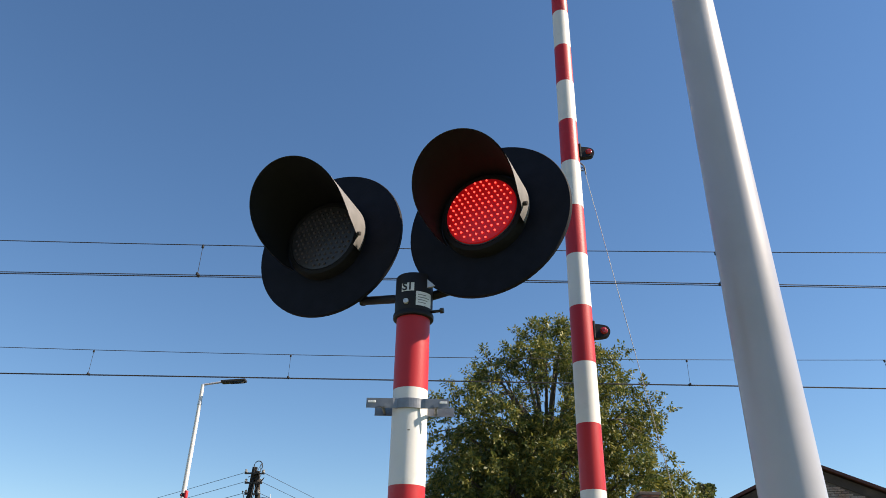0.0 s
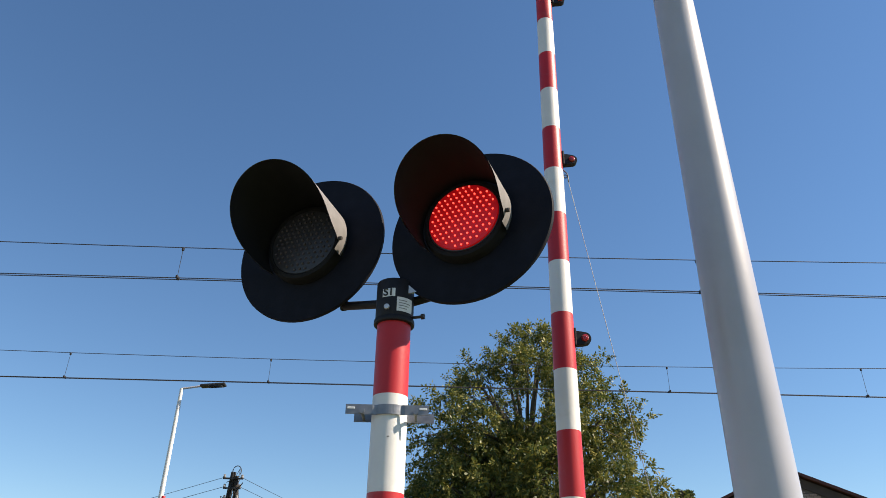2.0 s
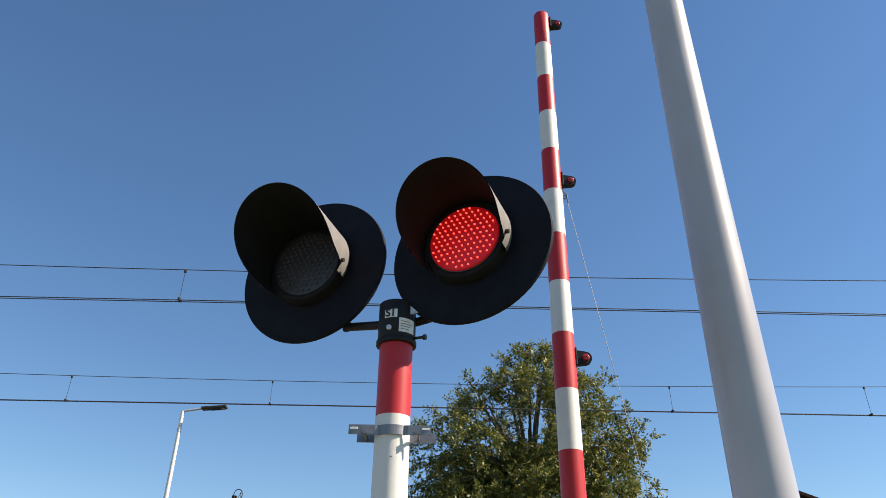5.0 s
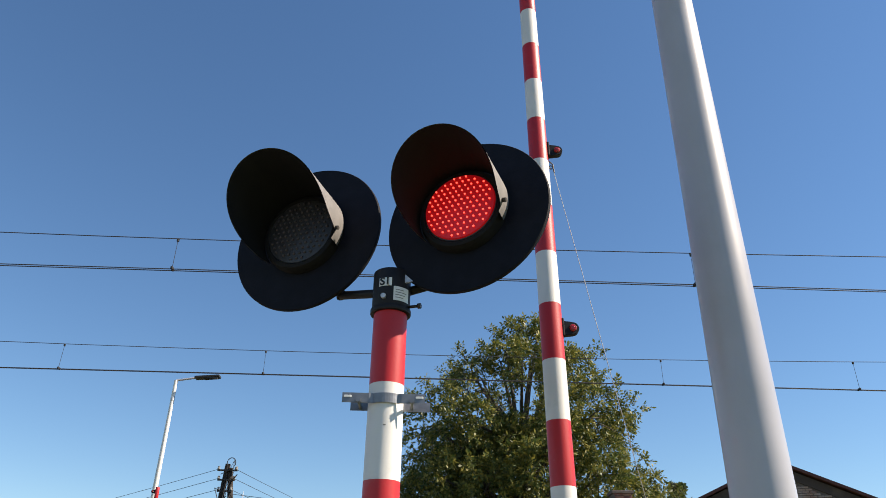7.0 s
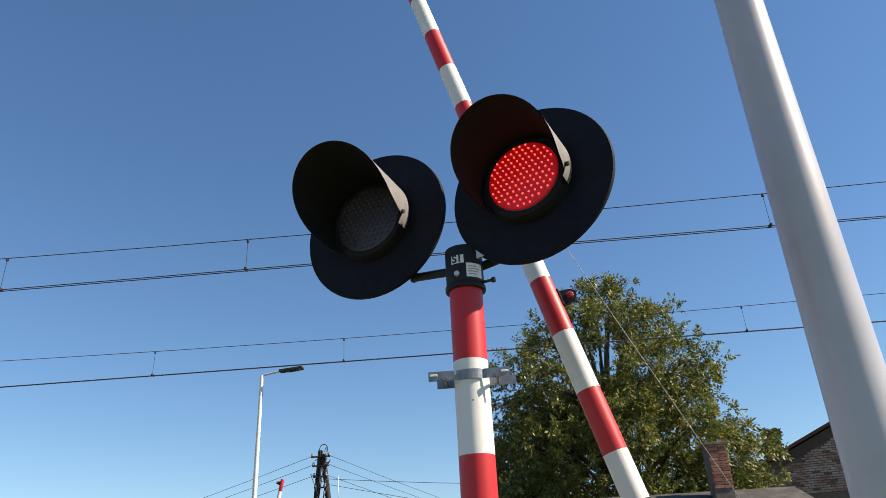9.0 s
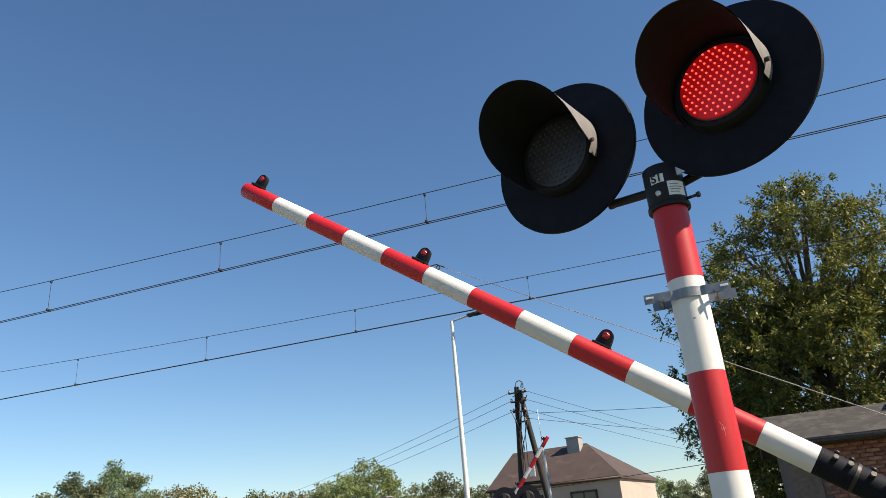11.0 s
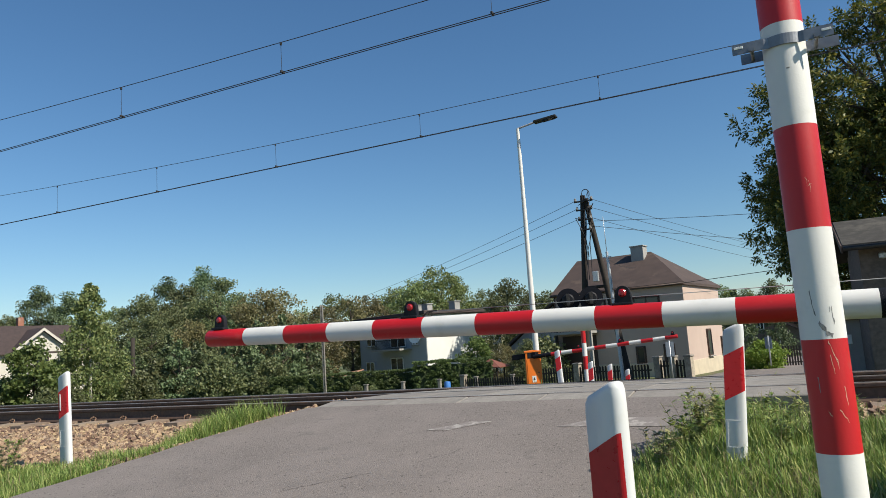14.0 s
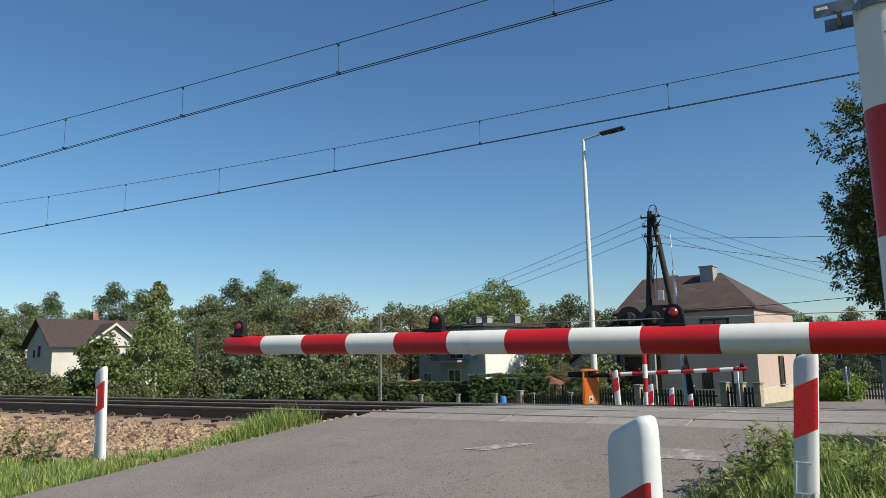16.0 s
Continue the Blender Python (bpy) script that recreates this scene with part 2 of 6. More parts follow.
PILLAR = mat("stone_pillar", (0.3, 0.26, 0.21), 0.92, var=0.3, scale=8, bump=0.6, bscale=24, rand=0.2)
BLUE = mat("blue_plastic", (0.05, 0.18, 0.5), 0.45, var=0.08, bump=0.05)
DISH = mat("white_dish", (0.75, 0.75, 0.74), 0.5, var=0.05, bump=0.03)
SIGN_BLUE = mat("grey_blue_sign_back", (0.2, 0.24, 0.3), 0.5, 0.3, var=0.1, bump=0.05)
PORCELAIN = mat("insulator", (0.35, 0.34, 0.33), 0.25, var=0.1, bump=0)
WALNUT = leaf_mat("walnut_leaves", (0.048, 0.074, 0.019), (0.24, 0.2, 0.045), 0.3)
GREEN_A = leaf_mat("mixed_green_leaves", (0.098, 0.125, 0.058), (0.215, 0.228, 0.1))
GREEN_B = leaf_mat("birch_leaves", (0.115, 0.158, 0.055), (0.27, 0.285, 0.11))
GREEN_C = leaf_mat("pine_needles", (0.072, 0.108, 0.05), (0.165, 0.205, 0.1), 0.2)
GREEN_D = leaf_mat("rusty_green_leaves", (0.14, 0.135, 0.06), (0.26, 0.22, 0.11))
HEDGE = leaf_mat("thuja_hedge", (0.06, 0.095, 0.03), (0.12, 0.165, 0.055), 0.2)
BRIGHT = leaf_mat("bright_shrub_leaves", (0.13, 0.2, 0.03), (0.26, 0.3, 0.06))
GRASS = leaf_mat("grass_blades", (0.115, 0.195, 0.038), (0.37, 0.38, 0.13), 0.27)
MAPLE = leaf_mat("maple_leaves", (0.1, 0.162, 0.045), (0.22, 0.28, 0.09))
WEED = leaf_mat("dry_weeds", (0.22, 0.21, 0.09), (0.38, 0.34, 0.18), 0.3)


# ---- mesh helpers ----
def sharpen(bm, degrees=32):
    """Keeps corners crisp on smooth-shaded bodies."""
    for e in bm.edges:
        if len(e.link_faces) == 2 and e.calc_face_angle(0) > radians(degrees):
            e.smooth = False


def part(name, bm, material, parent=None, label=""):
    sharpen(bm)
    me = bpy.data.meshes.new(name)
    bm.to_mesh(me)
    bm.free()
    me.materials.append(material)
    ob = new(name, me)
    ob.parent = parent
    if label:
        tagged(ob, label)
    return ob


def mesh_part(name, verts, faces, material, parent=None, label="", smooth=False):
    me = bpy.data.meshes.new(name)
    me.from_pydata([tuple(v) for v in verts], [], [tuple(f) for f in faces])
    me.materials.append(material)
    if smooth:
        me.polygons.foreach_set("use_smooth", [True] * len(me.polygons))
    me.update()
    ob = new(name, me)
    ob.parent = parent
    if label:
        tagged(ob, label)
    return ob


def thing(name, m, label, category, group="", kind=""):
    ob = new(name)
    ob.empty_display_size = 0.1
    ob.matrix_basis = m
    return tagged(ob, label, category, group, kind)


def box(size, at=(0, 0, 0), bevel=0.0, bm=None, turn=None, segs=2):
    """A bevelled box of the given size, centred at a point."""
    bm = bm or bmesh.new()
    m = Matrix.Translation(at) @ (turn or Matrix()) @ Matrix.Diagonal((*size, 1))
    r = bmesh.ops.create_cube(bm, size=1, matrix=m)
    if bevel:
        edges = list({e for v in r["verts"] for e in v.link_edges})
        bmesh.ops.bevel(bm, geom=edges, offset=bevel, segments=segs, affect="EDGES", profile=0.6)
    return bm


def tube(a, b, r1, r2=None, n=24, bm=None, bevel=0.0, caps=True):
    """A round bar from a to b."""
    bm = bm or bmesh.new()
    a, b = Vector(a), Vector(b)
    d = b - a
    m = Matrix.Translation((a + b) / 2) @ d.to_track_quat("Z", "Y").to_matrix().to_4x4()
    r = bmesh.ops.create_cone(bm, cap_ends=caps, cap_tris=False, segments=n, radius1=r1, radius2=r1 if r2 is None else r2, depth=d.length, matrix=m)
    fs = {f for v in r["verts"] for f in v.link_faces}
    for f in fs:
        f.smooth = len(f.verts) == 4
    if bevel:
        rims = [e for e in {e for v in r["verts"] for e in v.link_edges} if any(len(f.verts) > 4 for f in e.link_faces)]
        bmesh.ops.bevel(bm, geom=rims, offset=bevel, segments=2, affect="EDGES", profile=0.5)
    return bm


def lathe(profile, n=32, bm=None, m=None):
    """A body of revolution about z from (radius, height) pairs."""
    bm = bm or bmesh.new()
    m = m or Matrix()
    rings = []
    for r, z in profile:
        if r < 1e-5:
            rings.append([bm.verts.new(m @ Vector((0, 0, z)))])
        else:
            rings.append([bm.verts.new(m @ Vector((r * math.cos(a), r * math.sin(a), z))) for a in (2 * math.pi * i / n for i in range(n))])
    for p, q in zip(rings, rings[1:]):
        for i in range(n):
            j = (i + 1) % n
            if len(p) == 1 and len(q) == 1:
                continue
            if len(p) == 1:
                f = bm.faces.new((p[0], q[i], q[j]))
            elif len(q) == 1:
                f = bm.faces.new((p[i], p[j], q[0]))
            else:
                f = bm.faces.new((p[i], p[j], q[j], q[i]))
            f.smooth = True
    bmesh.ops.recalc_face_normals(bm, faces=bm.faces[:])
    return bm


def prism(outline, depth, bm=None, m=None, bevel=0.0):
    """An outline in x and z, extruded along y by depth, centred."""
    bm = bm or bmesh.new()
    m = m or Matrix()
    a = [bm.verts.new(m @ Vector((x, -depth / 2, z))) for x, z in outline]
    b = [bm.verts.new(m @ Vector((x, depth / 2, z))) for x, z in outline]
    fs = [bm.faces.new(a), bm.faces.new(b[::-1])]
    n = len(a)
    for i in range(n):
        fs.append(bm.faces.new((a[i], b[i], b[(i + 1) % n], a[(i + 1) % n])))
    bmesh.ops.recalc_face_normals(bm, faces=fs)
    if bevel:
        bmesh.ops.bevel(bm, geom=list({e for f in fs for e in f.edges}), offset=bevel, segments=2, affect="EDGES")
    return bm


def sweep(points, r, n=5, bm=None):
    """A thin round wire through points."""
    bm = bm or bmesh.new()
    pts = [Vector(p) for p in points]
    last = None
    for i, p in enumerate(pts):
        d = (pts[min(i + 1, len(pts) - 1)] - pts[max(i - 1, 0)]).normalized()
        u = d.orthogonal().normalized() if abs(d.z) > 0.9 else d.cross(Vector((0, 0, 1))).normalized()
        w = d.cross(u)
        ring = [bm.verts.new(p + r * (math.cos(2 * math.pi * k / n) * u + math.sin(2 * math.pi * k / n) * w)) for k in range(n)]
        if last:
            for k in range(n):
                bm.faces.new((last[k], last[(k + 1) % n], ring[(k + 1) % n], ring[k])).smooth = True
        last = ring
    return bm


def sag(a, b, drop, n=16):
    a, b = Vector(a), Vector(b)
    return [a.lerp(b, i / n) - Vector((0, 0, drop * 4 * (i / n) * (1 - i / n))) for i in range(n + 1)]


def bearing(deg, dist, z=0.0):
    """A place at a distance in a direction, in degrees to the left of +y, seen from the kerb."""
    return Vector((-dist * math.sin(radians(deg)), 0.35 + dist * math.cos(radians(deg)), z))


# ---- the lie of the land ----
ROAD_Z = [(-400, -3.0), (-40, -1.2), (-12, -0.5), (-4, -0.2), (0, -0.05), (2, 0.02), (3.7, 0.1), (5.2, 0.22), (6.4, 0.395), (6.9, 0.47), (7.3, 0.518), (7.5, 0.528), (9.0, 0.482), (11.7, 0.345), (13.2, 0.262), (13.9, 0.22),
          (14.5, 0.17), (16.0, 0.04), (19, -0.2), (26, -0.65), (36, -1.1), (60, -1.7), (100, -2.2), (2000, -3.0)]
OFF_Z = [(-400, -3.0), (-40, -1.3), (-12, -0.55), (-4, -0.22), (0, -0.06), (2, 0.0), (3.7, 0.06), (5.0, 0.12), (5.9, 0.15), (6.5, 0.24), (6.85, 0.298), (8.0, 0.29), (9.4, 0.24), (11.0, 0.13), (13.8, 0.03), (14.4, -0.1),
         (15.5, -0.35), (17, -0.6), (22, -0.8), (36, -1.3), (60, -1.8), (100, -2.2), (2000, -3.0)]


def interp(table, y):
    return float(np.interp(y, [a for a, _ in table], [b for _, b in table]))


LEFT_EDGE = [(-60, -5.0), (-3, -5.3), (0, -5.6), (3.7, -5.87), (5.1, -5.87), (6.0, -5.6), (6.6, -5.42), (7.1, -5.2), (9.0, -5.08), (14.0, -5.1), (20.0, -4.9), (90.0, 0.2)]
RIGHT_EDGE = [(-60, 0.1), (0, -1.12), (4.7, -1.12), (5.5, -0.98), (6.2, -0.72), (7.0, -0.64), (14.0, -0.64), (90.0, 6.2)]


def road_edges(y):
    return interp(LEFT_EDGE, y), interp(RIGHT_EDGE, y)


def ground_z(x, y):
    left, right = road_edges(y)
    off = max(left - x, x - right, 0.0)
    k = min(1.0, off / 0.9)
    k = k * k * (3 - 2 * k)
    z = interp(ROAD_Z, y) * (1 - k) + interp(OFF_Z, y) * k
    if x > right:
        z += 0.2 * min(1.0, (x - right) / 0.6) * math.exp(-((y - 5.0) / 1.1) ** 2)
    bumpy = 0.035 * noise.noise((x * 0.9, y * 0.9, 3.0)) + 0.02 * noise.noise((x * 2.7, y * 2.7, 8.0))
    return z + bumpy * min(1.0, off / 0.6) - 0.03 * (1 - k)


xs = sorted({*np.arange(-14, 8.01, 0.3).round(2), *np.arange(-40, 40, 3.0), *np.arange(-120, 121, 20.0), *(-3000, -1500, -700, -350, -200, 200, 350, 700, 1500, 3000)})
ys = sorted({*np.arange(-3, 26.01, 0.3).round(2), *np.arange(-40, 60, 3.0), *np.arange(60, 130, 10.0), *(-1500, -700, -350, -200, -100, 200, 350, 700, 1500, 3000)})
gv = [(x, y, ground_z(x, y)) for y in ys for x in xs]
gw = len(xs)
gf = [(j * gw + i, j * gw + i + 1, (j + 1) * gw + i + 1, (j + 1) * gw + i) for j in range(len(ys) - 1) for i in range(gw - 1)]
ground = mesh_part("ground", gv, gf, SOIL, smooth=True)
tagged(ground, "grassy ground with bare soil along the railway", "ground", kind="structure")


def road_strip(name, y0, y1, step, material, label):
    rv, rf = [], []
    rows = np.arange(y0, y1 + 1e-6, step)
    for y in rows:
        left, right = road_edges(float(y))
        for i in range(15):
            k = i / 14
            x = left + (right - left) * k + (0.05 * noise.noise((y * 1.7, i * 3.0, 1.0)) if i in (0, 14) else 0)
            rv.append((x, y, interp(ROAD_Z, float(y)) + 0.012 + 0.03 * (1 - (2 * k - 1) ** 2) * (1 - 0.8 * min(1.0, max(0.0, (y - 3.6) / 2.8))) + 0.006 * noise.noise((x * 0.8, y * 0.8, 0))))
    for j in range(len(rows) - 1):
        for i in range(14):
            rf.append((j * 15 + i, j * 15 + i + 1, (j + 1) * 15 + i + 1, (j + 1) * 15 + i))
    ob = mesh_part(name, rv, rf, material, smooth=True)
    return tagged(ob, label, "road", kind="structure")


road_strip("road", -60, 7.0, 0.25, ASPHALT, "worn grey asphalt road rising to the level crossing")
road_strip("road_far", 13.9, 90, 0.5, ASPHALT, "grey asphalt road leading away beyond the tracks")

def road_top(x, y):
    left, right = road_edges(y)
    k = (x - left) / (right - left)
    return interp(ROAD_Z, y) + 0.012 + 0.03 * (1 - (2 * k - 1) ** 2) * (1 - 0.8 * min(1.0, max(0.0, (y - 3.6) / 2.8))) + 0.006 * noise.noise((x * 0.8, y * 0.8, 0))


# worn white marks on the asphalt
for x0, x1, y0, y1 in ((-3.12, -2.88, 5.92, 6.2), (-1.9, -0.98, 5.98, 6.26)):
    mv = []
    for j in range(5):
        for i in range(9):
            x, y = x0 + (x1 - x0) * i / 8 + 0.08 * j, y0 + (y1 - y0) * j / 4
            mv.append((x, y, road_top(x, y) + 0.004))
    mf = [(j * 9 + i, j * 9 + i + 1, (j + 1) * 9 + i + 1, (j + 1) * 9 + i) for j in range(4) for i in range(8)]
    tagged(mesh_part("road_marking", mv, mf, ROADMARK), "worn white stop line dash on the asphalt", "road marking", "stop line", kind="structure")

# cracks and worn, opened grain in the asphalt
TAR = mat("open_asphalt_crack", (0.06, 0.053, 0.05), 0.95, var=0.3, scale=30, bump=0.5, bscale=80)


for x0, y0, x1, y1, wide, seed in ((-5.6, 3.1, -3.9, 2.9, 0.009, 1), (-3.9, 2.9, -2.2, 2.95, 0.006, 2), (-3.35, 4.1, -2.95, 4.6, 0.005, 3), (-2.7, 4.95, -2.5, 5.35, 0.004, 4), (-4.6, 5.0, -4.35, 5.25, 0.004, 5)):
    cv = []
    ln = math.hypot(x1 - x0, y1 - y0)
    ux, uy = (x1 - x0) / ln, (y1 - y0) / ln
    steps = max(8, int(ln / 0.04))
    for i in range(steps + 1):
        k = i / steps
        off = 0.05 * noise.noise((k * ln * 5, seed * 7.0, 0)) + 0.02 * noise.noise((k * ln * 22, seed * 7.0, 4))
        w = wide * max(0.08, 0.5 + noise.noise((k * ln * 9, seed * 3.0, 9)))
        for sgn in (-1, 1):
            x, y = x0 + ux * ln * k - uy * (off + sgn * w), y0 + uy * ln * k + ux * (off + sgn * w)
            cv.append((x, y, road_top(x, y) + 0.004))
    cf = [(2 * i, 2 * i + 1, 2 * i + 3, 2 * i + 2) for i in range(steps)]
    tagged(mesh_part("road_crack", cv, cf, TAR), "dark crack in the worn asphalt", "road crack", "road cracks", kind="structure")

# ---- railway ----
TRACKS = (8.22, 12.46)
CLIP = mat("rusty_clip", (0.2, 0.12, 0.075), 0.8, var=0.3, scale=40, bump=0.2)
RAIL_PROFILE = [(-0.07, 0), (0.07, 0), (0.07, 0.012), (0.02, 0.03), (0.009, 0.045), (0.009, 0.125), (0.034, 0.138), (0.036, 0.165), (0.026, 0.172),
                (-0.026, 0.172), (-0.036, 0.165), (-0.034, 0.138), (-0.009, 0.125), (-0.009, 0.045), (-0.02, 0.03), (-0.07, 0.012)]
TRACK_Z = {8.22: 0.33, 12.46: 0.135}
CANT = {8.22: -1.75, 12.46: -3.2}     # degrees, the near rail higher
RAIL_Y = [yc + s * 0.753 for yc in TRACKS for s in (-1, 1)]
RAIL_Z = {yr: TRACK_Z[8.22 if yr < 10 else 12.46] + (yr - (8.22 if yr < 10 else 12.46)) * math.tan(radians(CANT[8.22 if yr < 10 else 12.46])) for yr in RAIL_Y}
for yr in RAIL_Y:
    rail = thing("rail", pose(0, yr, RAIL_Z[yr]), "rusty brown steel rail with a worn bright head", "rail", "rails", "structure")
    part("web_and_foot", prism(RAIL_PROFILE, 220, m=pose(-15, 0, 0, 0, 0, 90)), RAIL_STEEL, rail)
    part("running_surface", box((220, 0.05, 0.004), (-15, 0, 0.174)), RAIL_TOP, rail)


def sleeper_bm(bm=None, x=0.0, yc=0.0):
    return prism([(-1.3, -0.17), (1.3, -0.17), (1.3, 0.0), (0.95, 0.02), (0.55, 0.02), (0.35, -0.02), (-0.35, -0.02), (-0.55, 0.02), (-0.95, 0.02), (-1.3, 0.0)], 0.24,
                 bm=bm, m=pose(x, yc, 0.237, 0, 0, 90))


def clip_bm(bm=None, m=None):
    m = m or Matrix()
    pts = [(-0.05, 0, 0), (-0.055, 0.02, 0.045), (-0.02, 0.035, 0.062), (0.012, 0.01, 0.05), (0.0, -0.03, 0.03), (0.03, 0.02, 0.06), (0.055, 0.02, 0.045), (0.05, 0, 0)]
    return sweep([m @ Vector(p) for p in pts], 0.009, 5, bm)


for yc, near in ((TRACKS[0], True), (TRACKS[1], False)):
    bed = thing("track_bed", pose(0, yc, TRACK_Z[yc] - 0.25, CANT[yc]) @ pose(0, -yc, 0), "concrete sleepers with rail clips in ballast", "railway sleepers", "track beds", "structure")
    base = None
    far_bm = bmesh.new()
    i = 0
    for x in np.arange(-70, 40, 0.62):
        if -5.4 < x < 0.6:
            continue
        if near and -18 < x < 8 or not near and -12 < x < -5:
            if base is None:
                base = part("sleeper", sleeper_bm(), SLEEPER, bed)
                base.matrix_basis = pose(x, yc, 0)
            else:
                s = base.copy()
                scene.collection.objects.link(s)
                s.matrix_basis = pose(x, yc, 0, 0, 0, random.uniform(-0.6, 0.6))
        else:
            sleeper_bm(far_bm, x, yc)
    tagged(part("sleepers_beyond", far_bm, SLEEPER, bed), kind="stuff")
    cb = bmesh.new()
    for x in np.arange(-28, 10, 0.62):
        if -5.4 < x < 0.6:
            continue
        for yr in (yc - 0.753, yc + 0.753):
            clip_bm(cb, pose(x, yr - 0.1, 0.25))
    tagged(part("rail_clips", cb, CLIP, bed, "rusty spring rail clips"), kind="stuff")


def stones(name, zones, label):
    """Loose angular stones, thrown over rectangles of the ground: x0, x1, y0, y1, count, size."""
    rng = np.random.default_rng(4)
    cube = np.array([[x, y, z] for x in (-1, 1) for y in (-1, 1) for z in (-1, 1)], float)
    quads = np.array([[0, 1, 3, 2], [4, 6, 7, 5], [0, 4, 5, 1], [2, 3, 7, 6], [0, 2, 6, 4], [1, 5, 7, 3]])
    V, F = [], []
    n = 0
    for x0, x1, y0, y1, count, size, fade in zones:
        for _ in range(count):
            x, y = rng.uniform(x0, x1), rng.uniform(y0, y1)
            if fade and rng.random() > min(1.0, (y - y0) / fade):
                continue
            left, right = road_edges(y)
            if left - 0.05 < x < right + 0.05:
                continue
            s = size * rng.uniform(0.5, 1.15) * np.array([1, rng.uniform(0.6, 1), rng.uniform(0.45, 0.8)])
            q = np.linalg.qr(rng.normal(size=(3, 3)))[0]
            v = (cube * (0.6 + 0.4 * rng.random((8, 1))) * s) @ q.T
            V.append(v + (x, y, ground_z(x, y) + size * (rng.uniform(-0.1, 0.55) if y < 6.85 else rng.uniform(-0.3, 0.3))))
            F.append(quads + n)
            n += 8
    ob = mesh_part(name, np.concatenate(V), np.concatenate(F), BALLAST)
    return tagged(ob, label, "ballast", kind="stuff")


stones("track_ballast", ((-15, -5.4, 4.75, 7.45, 21000, 0.035, 0.5), (-34, -15, 5.6, 7.6, 6000, 0.05, 0.8), (0.2, 7, 5.7, 7.45, 6000, 0.041, 0.7),
                         (-15, -5.3, 7.6, 9.0, 2900, 0.04, 0), (0.4, 7, 7.6, 14, 2500, 0.04, 0), (-30, -6.9, 13.3, 14.4, 1500, 0.05, 0), (-15, -5.3, 9.1, 11.6, 1800, 0.045, 0)),
       "pale brown crushed stone ballast along the tracks")

# concrete crossing panels, piece by piece
crossing = thing("crossing_deck", pose(0, 0, 0), "level crossing deck of grey concrete panels between the rails", "level crossing", kind="structure")
edge_y = [6.95, RAIL_Y[0] - 0.055, RAIL_Y[0] + 0.11, RAIL_Y[1] - 0.11, RAIL_Y[1] + 0.055, RAIL_Y[2] - 0.055, RAIL_Y[2] + 0.11, RAIL_Y[3] - 0.11, RAIL_Y[3] + 0.055, 13.9]
panel_meshes = {}
for a, b in zip(edge_y[::2], edge_y[1::2]):
    w = b - a
    cells = max(1, round(w / 0.9))
    for c in range(cells):
        d = w / cells
        key = round(d, 3)
        for i in range(6):
            x = -5.16 + 0.92 * (i + 0.5)
            at = pose(x + random.uniform(-0.004, 0.004), a + d * (c + 0.5), interp(ROAD_Z, a + d * (c + 0.5)) - 0.1 + random.uniform(-0.004, 0.004), random.uniform(-0.15, 0.15) + math.degrees((interp(ROAD_Z, b) - interp(ROAD_Z, a)) / w), random.uniform(-0.15, 0.15), 0)
            if key not in panel_meshes:
                ob = part("panel", box((0.912, d - 0.01, 0.2), bevel=0.008, segs=1), CONCRETE, crossing)
                panel_meshes[key] = ob
            else:
                ob = panel_meshes[key].copy()
                scene.collection.objects.link(ob)
            ob.matrix_basis = at

# ---- overhead line ----
def wire_z(x, lo=5.29, sup=-33.0, span=66.0):
    """Height of the carrying wire above the contact wire."""
    return lo + 0.445 + 1.22 * (min(abs(x + 1.0), span / 2) / (span / 2)) ** 2


for yc, xs_drop in ((8.22, [-2.98 + 3.38 * k for k in range(-9, 8)]), (12.46, [-2.6 + 3.64 * k for k in range(-11, 9)])):
    line = thing("overhead_line", pose(0, yc, 0), "dark overhead contact wires with a carrying wire and droppers", "overhead line", "overhead lines")
    part("contact_wire", sweep([(-160, -0.02, 5.29), (-40, -0.02, 5.29), (0, -0.02, 5.29), (60, -0.02, 5.29)], 0.0068), WIRE, line)
    part("contact_wire", sweep([(-160, 0.05, 5.3), (-40, 0.05, 5.3), (0, 0.05, 5.3), (60, 0.05, 5.3)], 0.0068), WIRE, line)
    part("carrying_wire", sweep([(x, 0, wire_z(x)) for x in np.arange(-160, 61, 2.0)], 0.0062), WIRE, line)
    for x in xs_drop:
        part("dropper", sweep([(x, 0, wire_z(x)), (x, 0, 5.3)], 0.0036, 4), WIRE, line)
        part("clamp", box((0.03, 0.03, 0.05), (x, 0, wire_z(x) - 0.02), 0.006, segs=1), WIRE, line)
        part("clamp", box((0.03, 0.09, 0.04), (x, 0.015, 5.31), 0.006, segs=1), WIRE, line)

for x, yc, s in ((-34, 8.22, -1), (-34, 12.46, 1), (32, 8.22, -1), (32, 12.46, 1)):
    mast = thing("catenary_mast", pose(x, yc + s * 2.9, -0.1), "grey steel catenary mast carrying the overhead line", "catenary mast", "catenary masts")
    part("post", tube((0, 0, 0), (0, 0, 7.6), 0.13, 0.09, n=16), GALV, mast)
    part("bracket_arm", tube((0, 0, 7.3), (0, -s * 2.9, wire_z(x) + 0.1), 0.03, n=8), GALV, mast)
    part("steady_arm", tube((0, 0, 5.9), (0, -s * 2.9, 5.41), 0.025, n=8), GALV, mast)
    part("foot", box((0.5, 0.5, 0.3), (0, 0, 0.1), 0.02), CONCRETE, mast)

